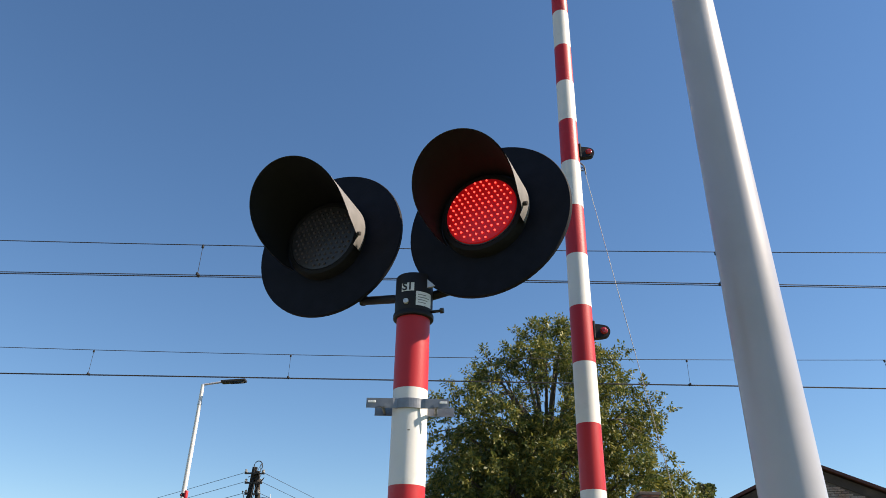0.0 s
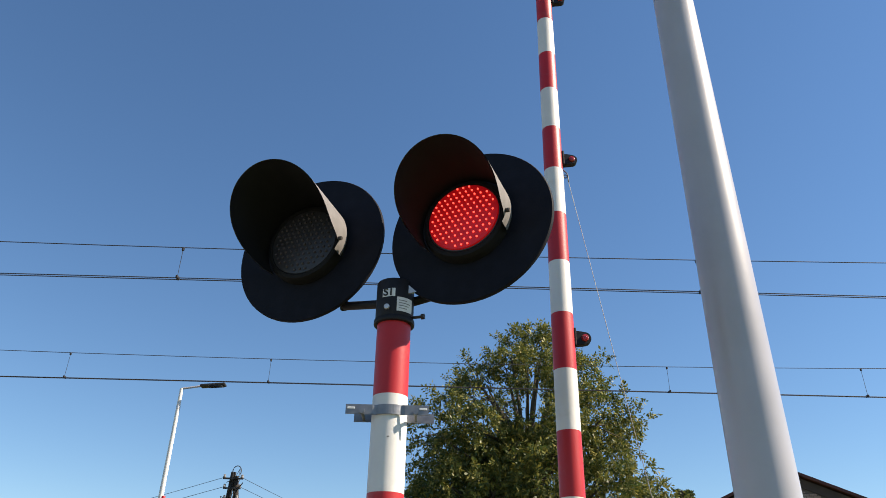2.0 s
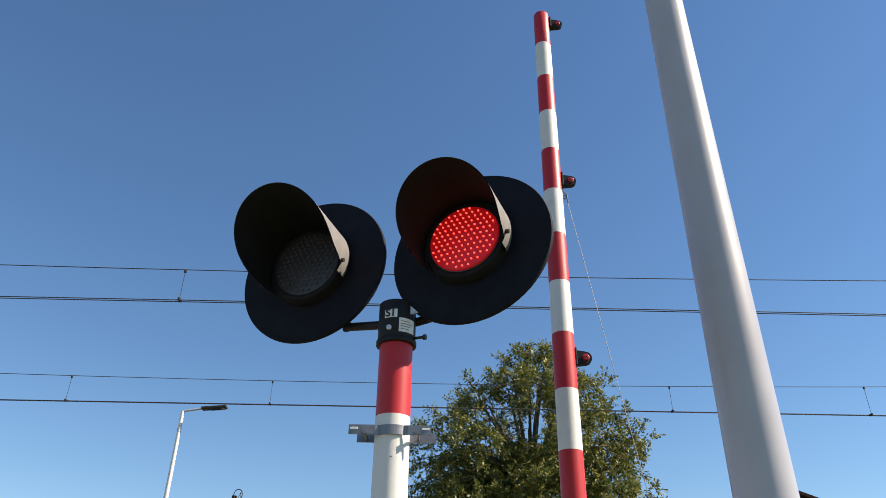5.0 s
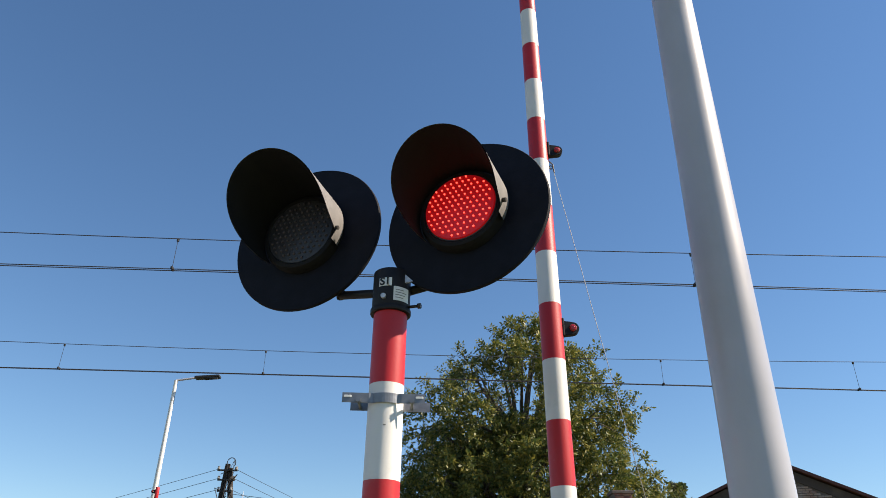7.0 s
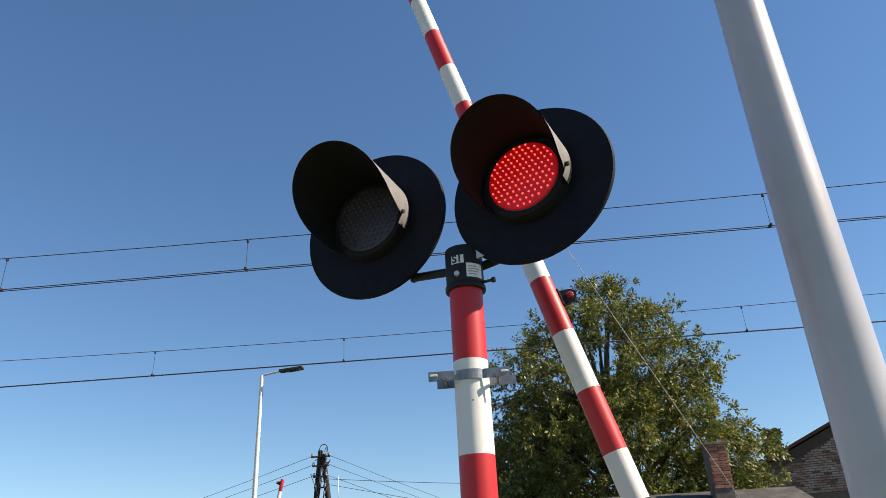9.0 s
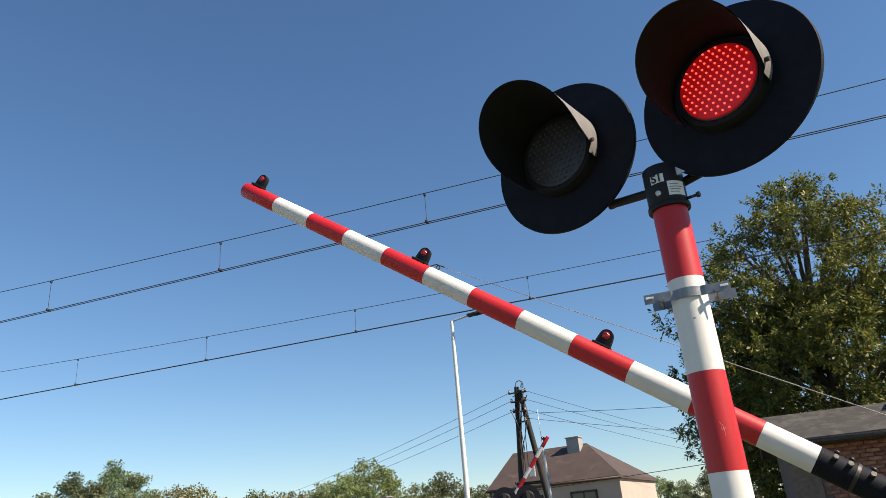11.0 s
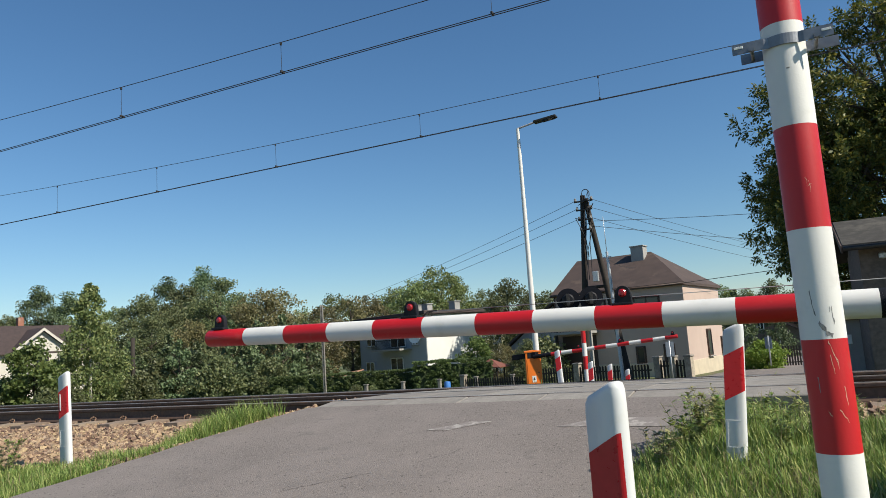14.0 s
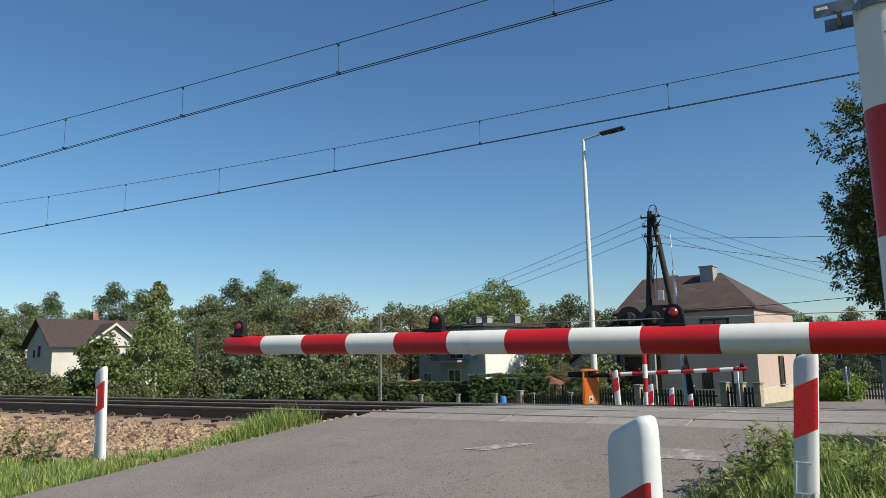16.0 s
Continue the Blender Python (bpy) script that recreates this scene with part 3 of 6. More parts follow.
# ---- signal mast with two flashing heads ----
MX, MY = 0.112, 2.518
signal = thing("crossing_signal", pose(MX, MY, 0), "red and white striped signal mast with two round black flashing heads", "crossing signal", "crossing signals")
bounds = [2.42, 2.089, 1.738, 1.398, 1.046, 0.696, 0.345, -0.05]
for i, (top, low) in enumerate(zip(bounds, bounds[1:])):
    part("mast_band", tube((0, 0, low), (0, 0, top), 0.0665, n=40), RED if i % 2 == 0 else WHITE, signal, "red painted band" if i % 2 == 0 else "white painted band")
part("collar", tube((0, 0, 2.385), (0, 0, 2.56), 0.076, n=40, bevel=0.006), BLACK_PLASTIC, signal, "black steel mast collar")
part("collar_lip", tube((0, 0, 2.378), (0, 0, 2.4), 0.081, n=40, bevel=0.004), BLACK_PLASTIC, signal)
part("set_screw", tube((0.07, -0.03, 2.405), (0.115, -0.045, 2.405), 0.006, n=10), STEEL_DARK, signal)
part("screw_head", tube((0.108, -0.043, 2.405), (0.12, -0.047, 2.405), 0.012, n=6), STEEL_DARK, signal)
part("bolt", tube((-0.027, -0.07, 2.43), (-0.029, -0.084, 2.43), 0.011, n=12, bevel=0.002), GALV, signal, "pale bolt head")


def curved_patch(x0, x1, z0, z1, r, parent, material, name, label=""):
    """A sticker that follows a round post: angles in degrees from the front, to the right."""
    vs, fs = [], []
    for i in range(9):
        a = radians(x0 + (x1 - x0) * i / 8)
        for z in (z0, z1):
            vs.append((r * math.sin(a), -r * math.cos(a), z))
    fs = [(2 * i, 2 * i + 2, 2 * i + 3, 2 * i + 1) for i in range(8)]
    return mesh_part(name, vs, fs, material, parent, label)


plate = curved_patch(-38, 2, 2.476, 2.512, 0.0772, signal, LABEL, "number_plate", "small white plate lettered S1")
txt = bpy.data.curves.new("lettering", "FONT")
txt.body, txt.size, txt.align_x, txt.align_y, txt.extrude = "S1", 0.046, "CENTER", "CENTER", 0.0006
txt.offset = 0.0012
txt.materials.append(INK)
lettering = new("lettering", txt)
lettering.parent = plate
lettering.matrix_basis = pose(-0.0245, -0.0752, 2.494, 90, 0, -18)
info = curved_patch(8, 62, 2.415, 2.475, 0.0772, signal, LABEL, "data_label", "worn white data label")
for k in range(4):
    curved_patch(14, 40 + 6 * (k % 3), 2.426 + 0.011 * k, 2.4295 + 0.011 * k, 0.0778, info, CHIP, "print_line")
# clamp bracket below the heads
def clamp_half(y, side, shift, name):
    """Half of a pipe clamp: two flat lugs and a half ring round the mast."""
    bm = bmesh.new()
    run = [(-0.152 + shift, y), (-0.06, y)]
    run += [(0.0705 * math.cos(a), side * 0.0705 * math.sin(a)) for a in np.linspace(math.pi * 0.72, math.pi * 0.28, 11)]
    run += [(0.06, y), (0.152 + shift, y)]
    rows = [[bm.verts.new((x, yy + o, z)) for x, yy in run] for z, o in ((2.008, 0), (2.044, 0), (2.044, side * 0.004), (2.008, side * 0.004))]
    for k in range(4):
        for a in range(len(run) - 1):
            bm.faces.new((rows[k][a], rows[k][a + 1], rows[(k + 1) % 4][a + 1], rows[(k + 1) % 4][a]))
    for a in (0, len(run) - 1):
        bm.faces.new([r[a] for r in rows])
    bmesh.ops.recalc_face_normals(bm, faces=bm.faces[:])
    return part(name, bm, CLAMP_STEEL, signal, "dull galvanised pipe clamp half")


front_clamp = clamp_half(-0.058, -1, -0.006, "clamp_front")
rear_clamp = clamp_half(0.05, 1, 0.016, "clamp_rear")
for s_ in (-1, 1):
    part("clamp_bolt", tube((s_ * 0.098, -0.07, 2.018), (s_ * 0.098, 0.062, 2.018), 0.006, n=8), CLAMP_STEEL, signal)
    part("bolt_head", tube((s_ * 0.098, -0.072, 2.018), (s_ * 0.098, -0.063, 2.018), 0.011, n=6), CLAMP_STEEL, signal)
    part("slot", box((0.028, 0.002, 0.008), (s_ * 0.132 - 0.006, -0.0634, 2.03), 0.0008, segs=1), LABEL, front_clamp)
# scratches and chips in the paint
rng = random.Random(11)


def scratch(a0, z0, n, step_a, step_z, w, material, name, r=0.0669):
    """A wandering scratch on the mast: start angle and height, steps, width."""
    vs, fs, a, z = [], [], a0, z0
    for i in range(n):
        ww = w * (0.4 + rng.random())
        for s in (-1, 1):
            vs.append((r * math.sin(radians(a + s * ww * 200)), -r * math.cos(radians(a + s * ww * 200)), z + s * ww * 0.6))
        a += step_a * rng.uniform(-0.4, 1.6)
        z += step_z * rng.uniform(0.2, 1.5)
    fs = [(2 * i, 2 * i + 1, 2 * i + 3, 2 * i + 2) for i in range(n - 1)]
    mesh_part(name, vs, fs, material, signal)


for a, z, n, sa, sz, w in ((-22, 1.29, 9, 1.4, -0.011, 0.006), (-8, 1.19, 10, 4.0, -0.006, 0.009), (20, 1.22, 5, 2, 0.004, 0.006), (-30, 1.02, 5, 2, -0.012, 0.005), (28, 1.235, 6, 2, -0.012, 0.007)):
    scratch(a, z - 0.09, n, sa, sz, w, CHIP, "paint_chip")
for a, z, n, sa, sz, w in ((8, 1.04, 8, 3, -0.013, 0.0025), (22, 0.99, 7, 1.5, -0.009, 0.002), (14, 0.94, 9, -0.8, 0.008, 0.002), (34, 0.9, 6, 1.0, -0.011, 0.0026), (-12, 0.83, 8, 4.5, -0.003, 0.0013), (14, 0.83, 7, 3.5, -0.009, 0.0015),
                           (6, 1.56, 6, 1.5, -0.01, 0.0014), (14, 1.55, 6, 1.5, -0.009, 0.0012), (10, 1.53, 4, 3, 0.006, 0.0012)):
    scratch(a, z, n, sa, sz, w, SCRATCH, "paint_scratch")
curved_patch(-2, 6, 1.925, 1.93, 0.0669, signal, CHIP, "paint_chip")

HEAD_YAW = -28.0
leds = {}


def signal_head(name_side, at, yaw, pitch, hood_length=0.30, hood_flare=0.05, hood_turn=0.0):
    head = new("signal_head")
    head.parent = signal
    head.matrix_basis = pose(*at, pitch, 0, yaw)
    tagged(head, "round black signal head with a hooded red lamp")
    up = pose(0, 0, 0, 90, 0, 0)          # lathe axis z -> -y (front)
    part("backboard", lathe([(0, -0.004), (0.345, -0.004), (0.352, -0.012), (0.355, -0.012), (0.355, 0.0), (0.352, 0.004), (0.2, 0.006), (0, 0.006)], 72, m=up), BLACK, head, "matt black round backboard")
    part("housing", lathe([(0, -0.17), (0.12, -0.17), (0.165, -0.13), (0.17, -0.01), (0.17, 0.0)], 40, m=up), BLACK_PLASTIC, head)
    part("lamp_ring", lathe([(0.186, 0.0), (0.186, 0.035), (0.178, 0.055), (0.164, 0.058), (0.158, 0.054), (0.158, 0.04)], 56, m=up), BLACK_MATT, head)
    lens = part("lens", lathe([(0.159, 0.078), (0.156, 0.086), (0.09, 0.094), (0.0, 0.097)], 48, m=up), LENS_DARK, head, "dark ribbed signal lens")
    lens.matrix_basis = pose(0, 0.03, 0)
    dots = bmesh.new()
    lit = bmesh.new()
    sp = 0.0262
    for j in range(-6, 7):
        for i in range(-6, 7):
            x, z = (i + 0.5 * (j % 2)) * sp, j * sp * 0.87
            if math.hypot(x, z) < 0.141:
                rr = math.hypot(x, z)
                yy = -(0.097 - 0.35 * rr * rr * 1.3)
                bmesh.ops.create_icosphere(dots, subdivisions=1, radius=0.0075, matrix=Matrix.Translation((x, yy, z)))
                bmesh.ops.create_icosphere(lit, subdivisions=1, radius=0.0046, matrix=Matrix.Translation((x, -0.009 + 0.35 * rr * rr, z)))
    part("lens_bead", dots, LENS_DOT, lens)
    board = part("diode_board", lathe([(0.152, -0.012), (0.15, -0.004), (0.09, 0.003), (0, 0.005)], 40, m=up), GLOW, head, "glowing red diode board")
    part("diode_array", lit, GLOW_DOT, board)
    leds[name_side] = board
    # hood: a tube sector cut on a slant
    vo, vi = [], []
    steps = 44
    for k in range(steps + 1):
        a = radians(-27 + (234 + hood_turn) * k / steps)
        length = 0.03 + hood_length * max(0.0, (math.sin(a - radians(hood_turn)) + 0.4545) / 1.4545) ** 0.5
        for j in range(5):
            y = -(0.03 + (0.07 + length - 0.03) * j / 4)
            flare = 1 + hood_flare * j / 4
            vo.append((0.196 * flare * math.cos(a), y, 0.196 * flare * math.sin(a)))
            vi.append((0.1925 * flare * math.cos(a), y, 0.1925 * flare * math.sin(a)))
    fs = [(k * 5 + j, (k + 1) * 5 + j, (k + 1) * 5 + j + 1, k * 5 + j + 1) for k in range(steps) for j in range(4)]
    hood = mesh_part("hood", vo, fs, VISOR_OUT, head, "weathered grey outside of the lamp hood", True)
    mesh_part("hood_lining", vi, [f[::-1] for f in fs], BLACK_MATT, hood, "matt black lining", True)
    part("hood_screw", tube((0.197, -0.1, -0.045), (0.212, -0.1, -0.047), 0.009, n=8), STEEL_DARK, head)
    return head


signal_head("left", (-0.283 - MX, 2.67 - MY, 2.805), -22, -2, 0.295, 0.05, 15)
signal_head("right", (0.403 - MX, 2.37 - MY, 2.77), -27, -4, 0.24, 0.04, 10)
ca, sa_ = math.cos(radians(HEAD_YAW)), math.sin(radians(HEAD_YAW))
for s in (-1, 1):
    end = Vector((s * 0.25 * ca, s * 0.25 * sa_ + (0.1 if s > 0 else 0.04), 2.53))
    part("arm", tube((s * 0.05 * ca, s * 0.05 * sa_ + (0.04 if s > 0 else 0), 2.485), end, 0.018, n=14), BLACK_PLASTIC, signal)
    part("arm_upright", tube((end.x, end.y, 2.52), (end.x + s * 0.06, end.y + 0.05, 2.77), 0.02, n=14), BLACK_PLASTIC, signal)
part("arm_gusset", prism([(0.05, 0), (0.1, 0), (0.05, 0.05)], 0.01, m=pose(0, -0.02, 2.5, 0, 0, HEAD_YAW)), GALV, signal)

# ---- barrier with its boom ----
PX, PY, PZ, PHI, REACH, OFFS, TILT_B, STRIPE = 0.922, 3.472, 1.107, -0.0229, 4.384, 0.04, 0.0265, 0.3265


def boom_pose(theta, at=(PX, PY, PZ), phi=PHI, tau=TILT_B, flip=1):
    h = Vector((-math.cos(phi) * flip, -math.sin(phi) * flip, 0))
    side = Vector((-math.sin(phi), math.cos(phi), 0))
    up = Vector((0, 0, math.cos(tau))) + side * math.sin(tau)
    t = radians(theta)
    d = (h * math.cos(t) + up * math.sin(t)).normalized()
    n = (-h * math.sin(t) + up * math.cos(t)).normalized()
    m = Matrix((d, n.cross(d), n)).transposed().to_4x4()
    m.translation = at
    return m


def boom_lamp(x, z, parent, face=1):
    lamp = new("boom_lamp")
    lamp.parent = parent
    lamp.matrix_basis = pose(x, 0, z) @ Matrix.Scale(0.9, 4)
    tagged(lamp, "small red lamp in a black hood")
    part("foot", box((0.115, 0.06, 0.016), (0, 0, 0.004), 0.005), BLACK_PLASTIC, lamp)
    arch = [(-0.048, 0.01), (0.048, 0.01), (0.042, 0.06)] + [(0.04 * math.cos(a), 0.068 + 0.038 * math.sin(a)) for a in np.linspace(0, math.pi, 9)] + [(-0.042, 0.06)]
    part("hood", prism(arch, 0.04, m=pose(0, -0.012 * face, 0), bevel=0.003), BLACK_PLASTIC, lamp)
    part("lens", lathe([(0.023, 0), (0.0225, 0.006), (0.015, 0.014), (0, 0.017)], 20, m=pose(0, 0.008 * face, 0.066, -90 * face, 0, 0)), LENS_RED, lamp, "glossy red lens")
    part("lens", lathe([(0.023, 0), (0.0225, 0.006), (0.015, 0.014), (0, 0.017)], 20, m=pose(0, -0.032 * face, 0.066, 90 * face, 0, 0)), LENS_RED, lamp, "glossy red lens")


def boom(m, reach, stripe, off, radius, count, last, lamps, label, holder):
    b = thing("barrier_boom", m, label, "barrier boom", "barrier booms")
    x = reach
    for k in range(count):
        ln = stripe * (last if k == count - 1 else 1)
        r0, r1 = radius * (1 - 0.012 * (count - k)), radius * (1 - 0.012 * (count - k - 1))
        part("boom_band", tube((x, 0, off), (x - ln, 0, off), r0, r1, n=28, bevel=0.006 if k == 0 else 0), RED if k % 2 == 0 else WHITE, b, "red band" if k % 2 == 0 else "white band")
        x -= ln
    part("boom_holder", tube((x + 0.012, 0, off), (x - holder, 0, off), radius * 1.0, n=28), BLACK, b, "black steel boom holder")
    part("holder_clamp", tube((x - 0.14, 0, off), (x - 0.155, 0, off), radius * 1.06, n=28), STEEL_DARK, b)
    for q in (0.05, 0.11, 0.2, 0.27):
        part("holder_bolt", tube((x - q, 0.045 * radius / 0.06, off + 0.03), (x - q, 0.068 * radius / 0.06, off + 0.045), 0.012, n=8), STEEL_DARK, b)
        part("holder_bolt", tube((x - q, 0, off + radius), (x - q, 0, off + radius + 0.014), 0.012, n=8), STEEL_DARK, b)
    for k in lamps:
        boom_lamp(reach - k * stripe, off + radius * 0.9, b)
    return b


near_boom = boom(boom_pose(0.95), REACH, STRIPE, OFFS, 0.064, 12, 0.776, (0.25, 4.7, 8.41), "red and white striped barrier boom with three red lamps", 0.75)
part("rope_eye", sweep([(2.72 + 0.012 * math.cos(a), 0, 0.112 + 0.012 * math.sin(a)) for a in np.linspace(0, 6.28, 10)], 0.004), STEEL_DARK, near_boom)
part("rope_hook", sweep([(2.77, 0, 0.1), (2.74, 0, 0.125), (2.68, 0, 0.13)], 0.004), STEEL_DARK, near_boom)

ROPE_FOOT = Vector((1.49, 3.56, 1.25))


def rope_pose(theta):
    a = boom_pose(theta) @ Vector((2.7, 0, 0.125))
    q = (ROPE_FOOT - a).to_track_quat("Z", "Y")
    m = q.to_matrix().to_4x4()
    m.translation = a
    return m


rope = tagged(part("boom_rope", tube((0, 0, 0), (0, 0, 3.15), 0.0019, n=6), ROPE), "thin pale stay rope running from the boom to its stand", "rope")


def barrier_cabinet(m, size, label, scale_part=1.0):
    c = thing("barrier_cabinet", m, label, "barrier cabinet", "barrier cabinets")
    w, d, h = size
    part("body", box((w, d, h - 0.04), (0, 0, h / 2), 0.015), ORANGE, c)
    part("lid", prism([(-w / 2 - 0.02, h - 0.03), (w / 2 + 0.02, h - 0.03), (w / 2 + 0.02, h), (0, h + 0.03), (-w / 2 - 0.02, h)], d + 0.04, bevel=0.005), ORANGE, c)
    part("plinth", box((w * 1.04, d * 1.04, 0.16), (0, 0, -0.02), 0.01), CONCRETE, c)
    door = part("door", box((w * 0.82, 0.012, h * 0.7), (0, -d / 2 - 0.004, h * 0.46), 0.004), ORANGE, c)
    part("lock", tube((w * 0.3, -d / 2 - 0.008, h * 0.5), (w * 0.3, -d / 2 - 0.025, h * 0.5), 0.018, n=12), STEEL_DARK, door)
    part("warning_label", box((w * 0.26, 0.004, w * 0.42), (-w * 0.02, -d / 2 - 0.013, h * 0.35), 0.0), LABEL, door, "pale warning label")
    part("warning_sign", prism([(-w * 0.09, h * 0.33), (w * 0.05, h * 0.33), (-w * 0.02, h * 0.4)], 0.004, m=pose(0, -d / 2 - 0.018, 0)), INK, door)
    part("drive_recess", box((w * 0.7, 0.014, h * 0.13), (0, -d / 2 - 0.003, h * 0.9), 0.003), BLACK_PLASTIC, c)
    return c


cab = barrier_cabinet(pose(1.32, 3.9, 0.06), (0.42, 0.42, 1.12), "orange steel barrier drive cabinet at the road edge")
part("drive_shaft", tube((-0.4, -0.5, 1.05), (-0.4, -0.15, 1.05), 0.035, n=16), STEEL_DARK, cab)
part("drive_arm", box((0.5, 0.06, 0.1), (-0.2, -0.18, 1.03), 0.01), BLACK, cab)
part("rope_post", tube((0.17, -0.34, 1.0), (0.17, -0.34, 1.2), 0.018, n=10), STEEL_DARK, cab)
part("rope_post_foot", box((0.06, 0.2, 0.04), (0.17, -0.26, 1.02), 0.006), STEEL_DARK, cab)

# ---- delineator posts ----
def delineator_mesh():
    post = thing("delineator_post", pose(0, 0, 0), "white plastic roadside post with a slanted red reflector band", "delineator post", "delineator posts")
    w, d, h = 0.122, 0.062, 0.98
    bm = bmesh.new()
    n = 7
    # section: flat front, rounded nose on the +x side
    sec = [(-w / 2, -d / 2), (w / 2 - 0.03, -d / 2)] + [(w / 2 - 0.03 + 0.03 * math.sin(a), -d / 2 + 0.03 - 0.03 * math.cos(a)) for a in np.linspace(0.25, math.pi / 2, n)] + \
          [(w / 2, d / 2 - 0.02), (w / 2 - 0.02, d / 2), (-w / 2, d / 2)]
    levels = [(-0.3, 1.0), (h - 0.4, 1.0), (h - 0.2, 1.0), (h - 0.045, 1.0)]
    rings = []
    for z, k in levels:
        rings.append([bm.verts.new((x, y, z)) for x, y in sec])
    slope = 0.06
    for k, drop in ((0.97, 0.02), (0.86, 0.005), (0.6, 0.0)):
        rings.append([bm.verts.new((x * k + (1 - k) * 0.02, y * k, h - drop + slope * ((x * k) / w - 0.35) - 0.022 * max(0.0, x * k / w - 0.1) ** 2 / 0.16)) for x, y in sec])
    for v, (x, y) in zip(rings[3], sec):
        v.co.z = h - 0.045 + slope * (x / w - 0.35) - 0.03 * max(0.0, x / w - 0.1) ** 2 / 0.16
    for a, b in zip(rings, rings[1:]):
        for i in range(len(sec)):
            j = (i + 1) % len(sec)
            bm.faces.new((a[i], a[j], b[j], b[i])).smooth = True
    bm.faces.new(rings[-1])
    part("post_body", bm, PLASTIC_WHITE, post, "white plastic hollow post")
    # the red band, wrapped on front and nose, slanted
    vs, fs = [], []
    loop = [(x * 1.012, y * 1.02) for x, y in sec[:6]]
    run = 0.0
    prev = loop[0]
    for x, y in loop:
        run += math.hypot(x - prev[0], y - prev[1])
        prev = (x, y)
        rise = 0.55 * min(run, w - 0.01)
        vs += [(x, y, h - 0.485 + rise), (x, y, h - 0.215 + rise)]
    fs = [(2 * i, 2 * i + 2, 2 * i + 3, 2 * i + 1) for i in range(len(loop) - 1)]
    mesh_part("reflector_band", vs, fs, REFLECT_RED, post, "slanted red reflective band")
    ridge = bmesh.new()
    for z in (h - 0.6, h - 0.76):
        box((w * 0.7, 0.003, 0.003), (-0.015, -d / 2 - 0.0001, z), bm=ridge)
    for x in (-0.05, ):
        box((0.003, 0.003, 0.16), (x, -d / 2 - 0.0001, h - 0.68), bm=ridge)
    part("moulded_ridges", ridge, PLASTIC_WHITE, post)
    return post


first = delineator_mesh()
first.matrix_basis = pose(-0.485, 2.05, 0.0, 0, 0, -27)
copy_thing(first, pose(-0.38, 4.72, 0.16, 0, 4.5, 6))
edge_post = copy_thing(first, pose(-6.75, 4.99, 0.135, 0, -2.4, 8))
part("reflector_strip", box((0.014, 0.004, 0.17), (-0.035, -0.035, 0.665), 0.001, segs=1), PLASTIC_WHITE, edge_post, "white reflector strip")
for x, y, z, tilt, s in ((-4.72, 15.6, -0.12, -3, 1.0), (-4.42, 17, -0.46, 1, 1.0), (-4.33, 18.5, -0.6, 2, 1.0), (-4.18, 20, -0.82, 0, 1.0)):
    copy_thing(first, pose(x, y, z, 0, tilt, 10))

# ---- tall white lamp column beside the camera ----
column = thing("lamp_column", pose(1.498, 2.545, -0.1), "tall tapered white lamp column at the verge", "lamp post", "lamp posts")
part("shaft", tube((0, 0, 0), (0, 0, 8.8), 0.1275, 0.0675, n=64), POLE_GREY, column)
part("base_plate", box((0.32, 0.32, 0.02), (0, 0, 0.09), 0.004), GALV, column)
part("service_door", box((0.09, 0.012, 0.32), (0, -0.118, 0.75), 0.003), POLE_GREY, column)
part("top_cap", lathe([(0.07, 8.79), (0.07, 8.82), (0, 8.84)], 24), GALV, column)

# ---- verge grass and weeds ----
def blades(name, zones, material, label, category="grass"):
    """Bent blades: x0, x1, y0, y1, count, height, width."""
    g = np.random.default_rng(7)
    V, F = [], []
    n = 0
    for x0, x1, y0, y1, count, height, width in zones:
        for _ in range(count):
            x, y = g.uniform(x0, x1), g.uniform(y0, y1)
            left, right = road_edges(y)
            near = max(left - x, x - right)
            if near < 0.0 + 0.08 * g.random() or noise.noise((x * 1.3, y * 1.3, 5)) < -0.48 + 0.2 * g.random() - 0.2 * (near < 0.5):
                continue
            hgt = height * g.uniform(0.35, 1.15) * (0.75 + 0.5 * noise.noise((x * 0.8, y * 0.8, 9)))
            a, lean = g.uniform(0, 6.283), g.uniform(0.1, 0.9)
            dx, dy = math.cos(a), math.sin(a)
            w = width * g.uniform(0.6, 1.3)
            z = ground_z(x, y) - 0.01
            for k, ww in ((0, 1.0), (0.4, 0.85), (0.75, 0.55)):
                b = lean * hgt * k * k
                zz = z + hgt * k * (1 - 0.25 * lean * k)
                V += [(x + dx * b - dy * w * ww, y + dy * b + dx * w * ww, zz), (x + dx * b + dy * w * ww, y + dy * b - dx * w * ww, zz)]
            b = lean * hgt
            V.append((x + dx * b, y + dy * b, z + hgt * (1 - 0.25 * lean)))
            F += [(n, n + 1, n + 3, n + 2), (n + 2, n + 3, n + 5, n + 4), (n + 4, n + 5, n + 6)]
            n += 7
    return tagged(mesh_part(name, V, F, material), label, category, kind="stuff")


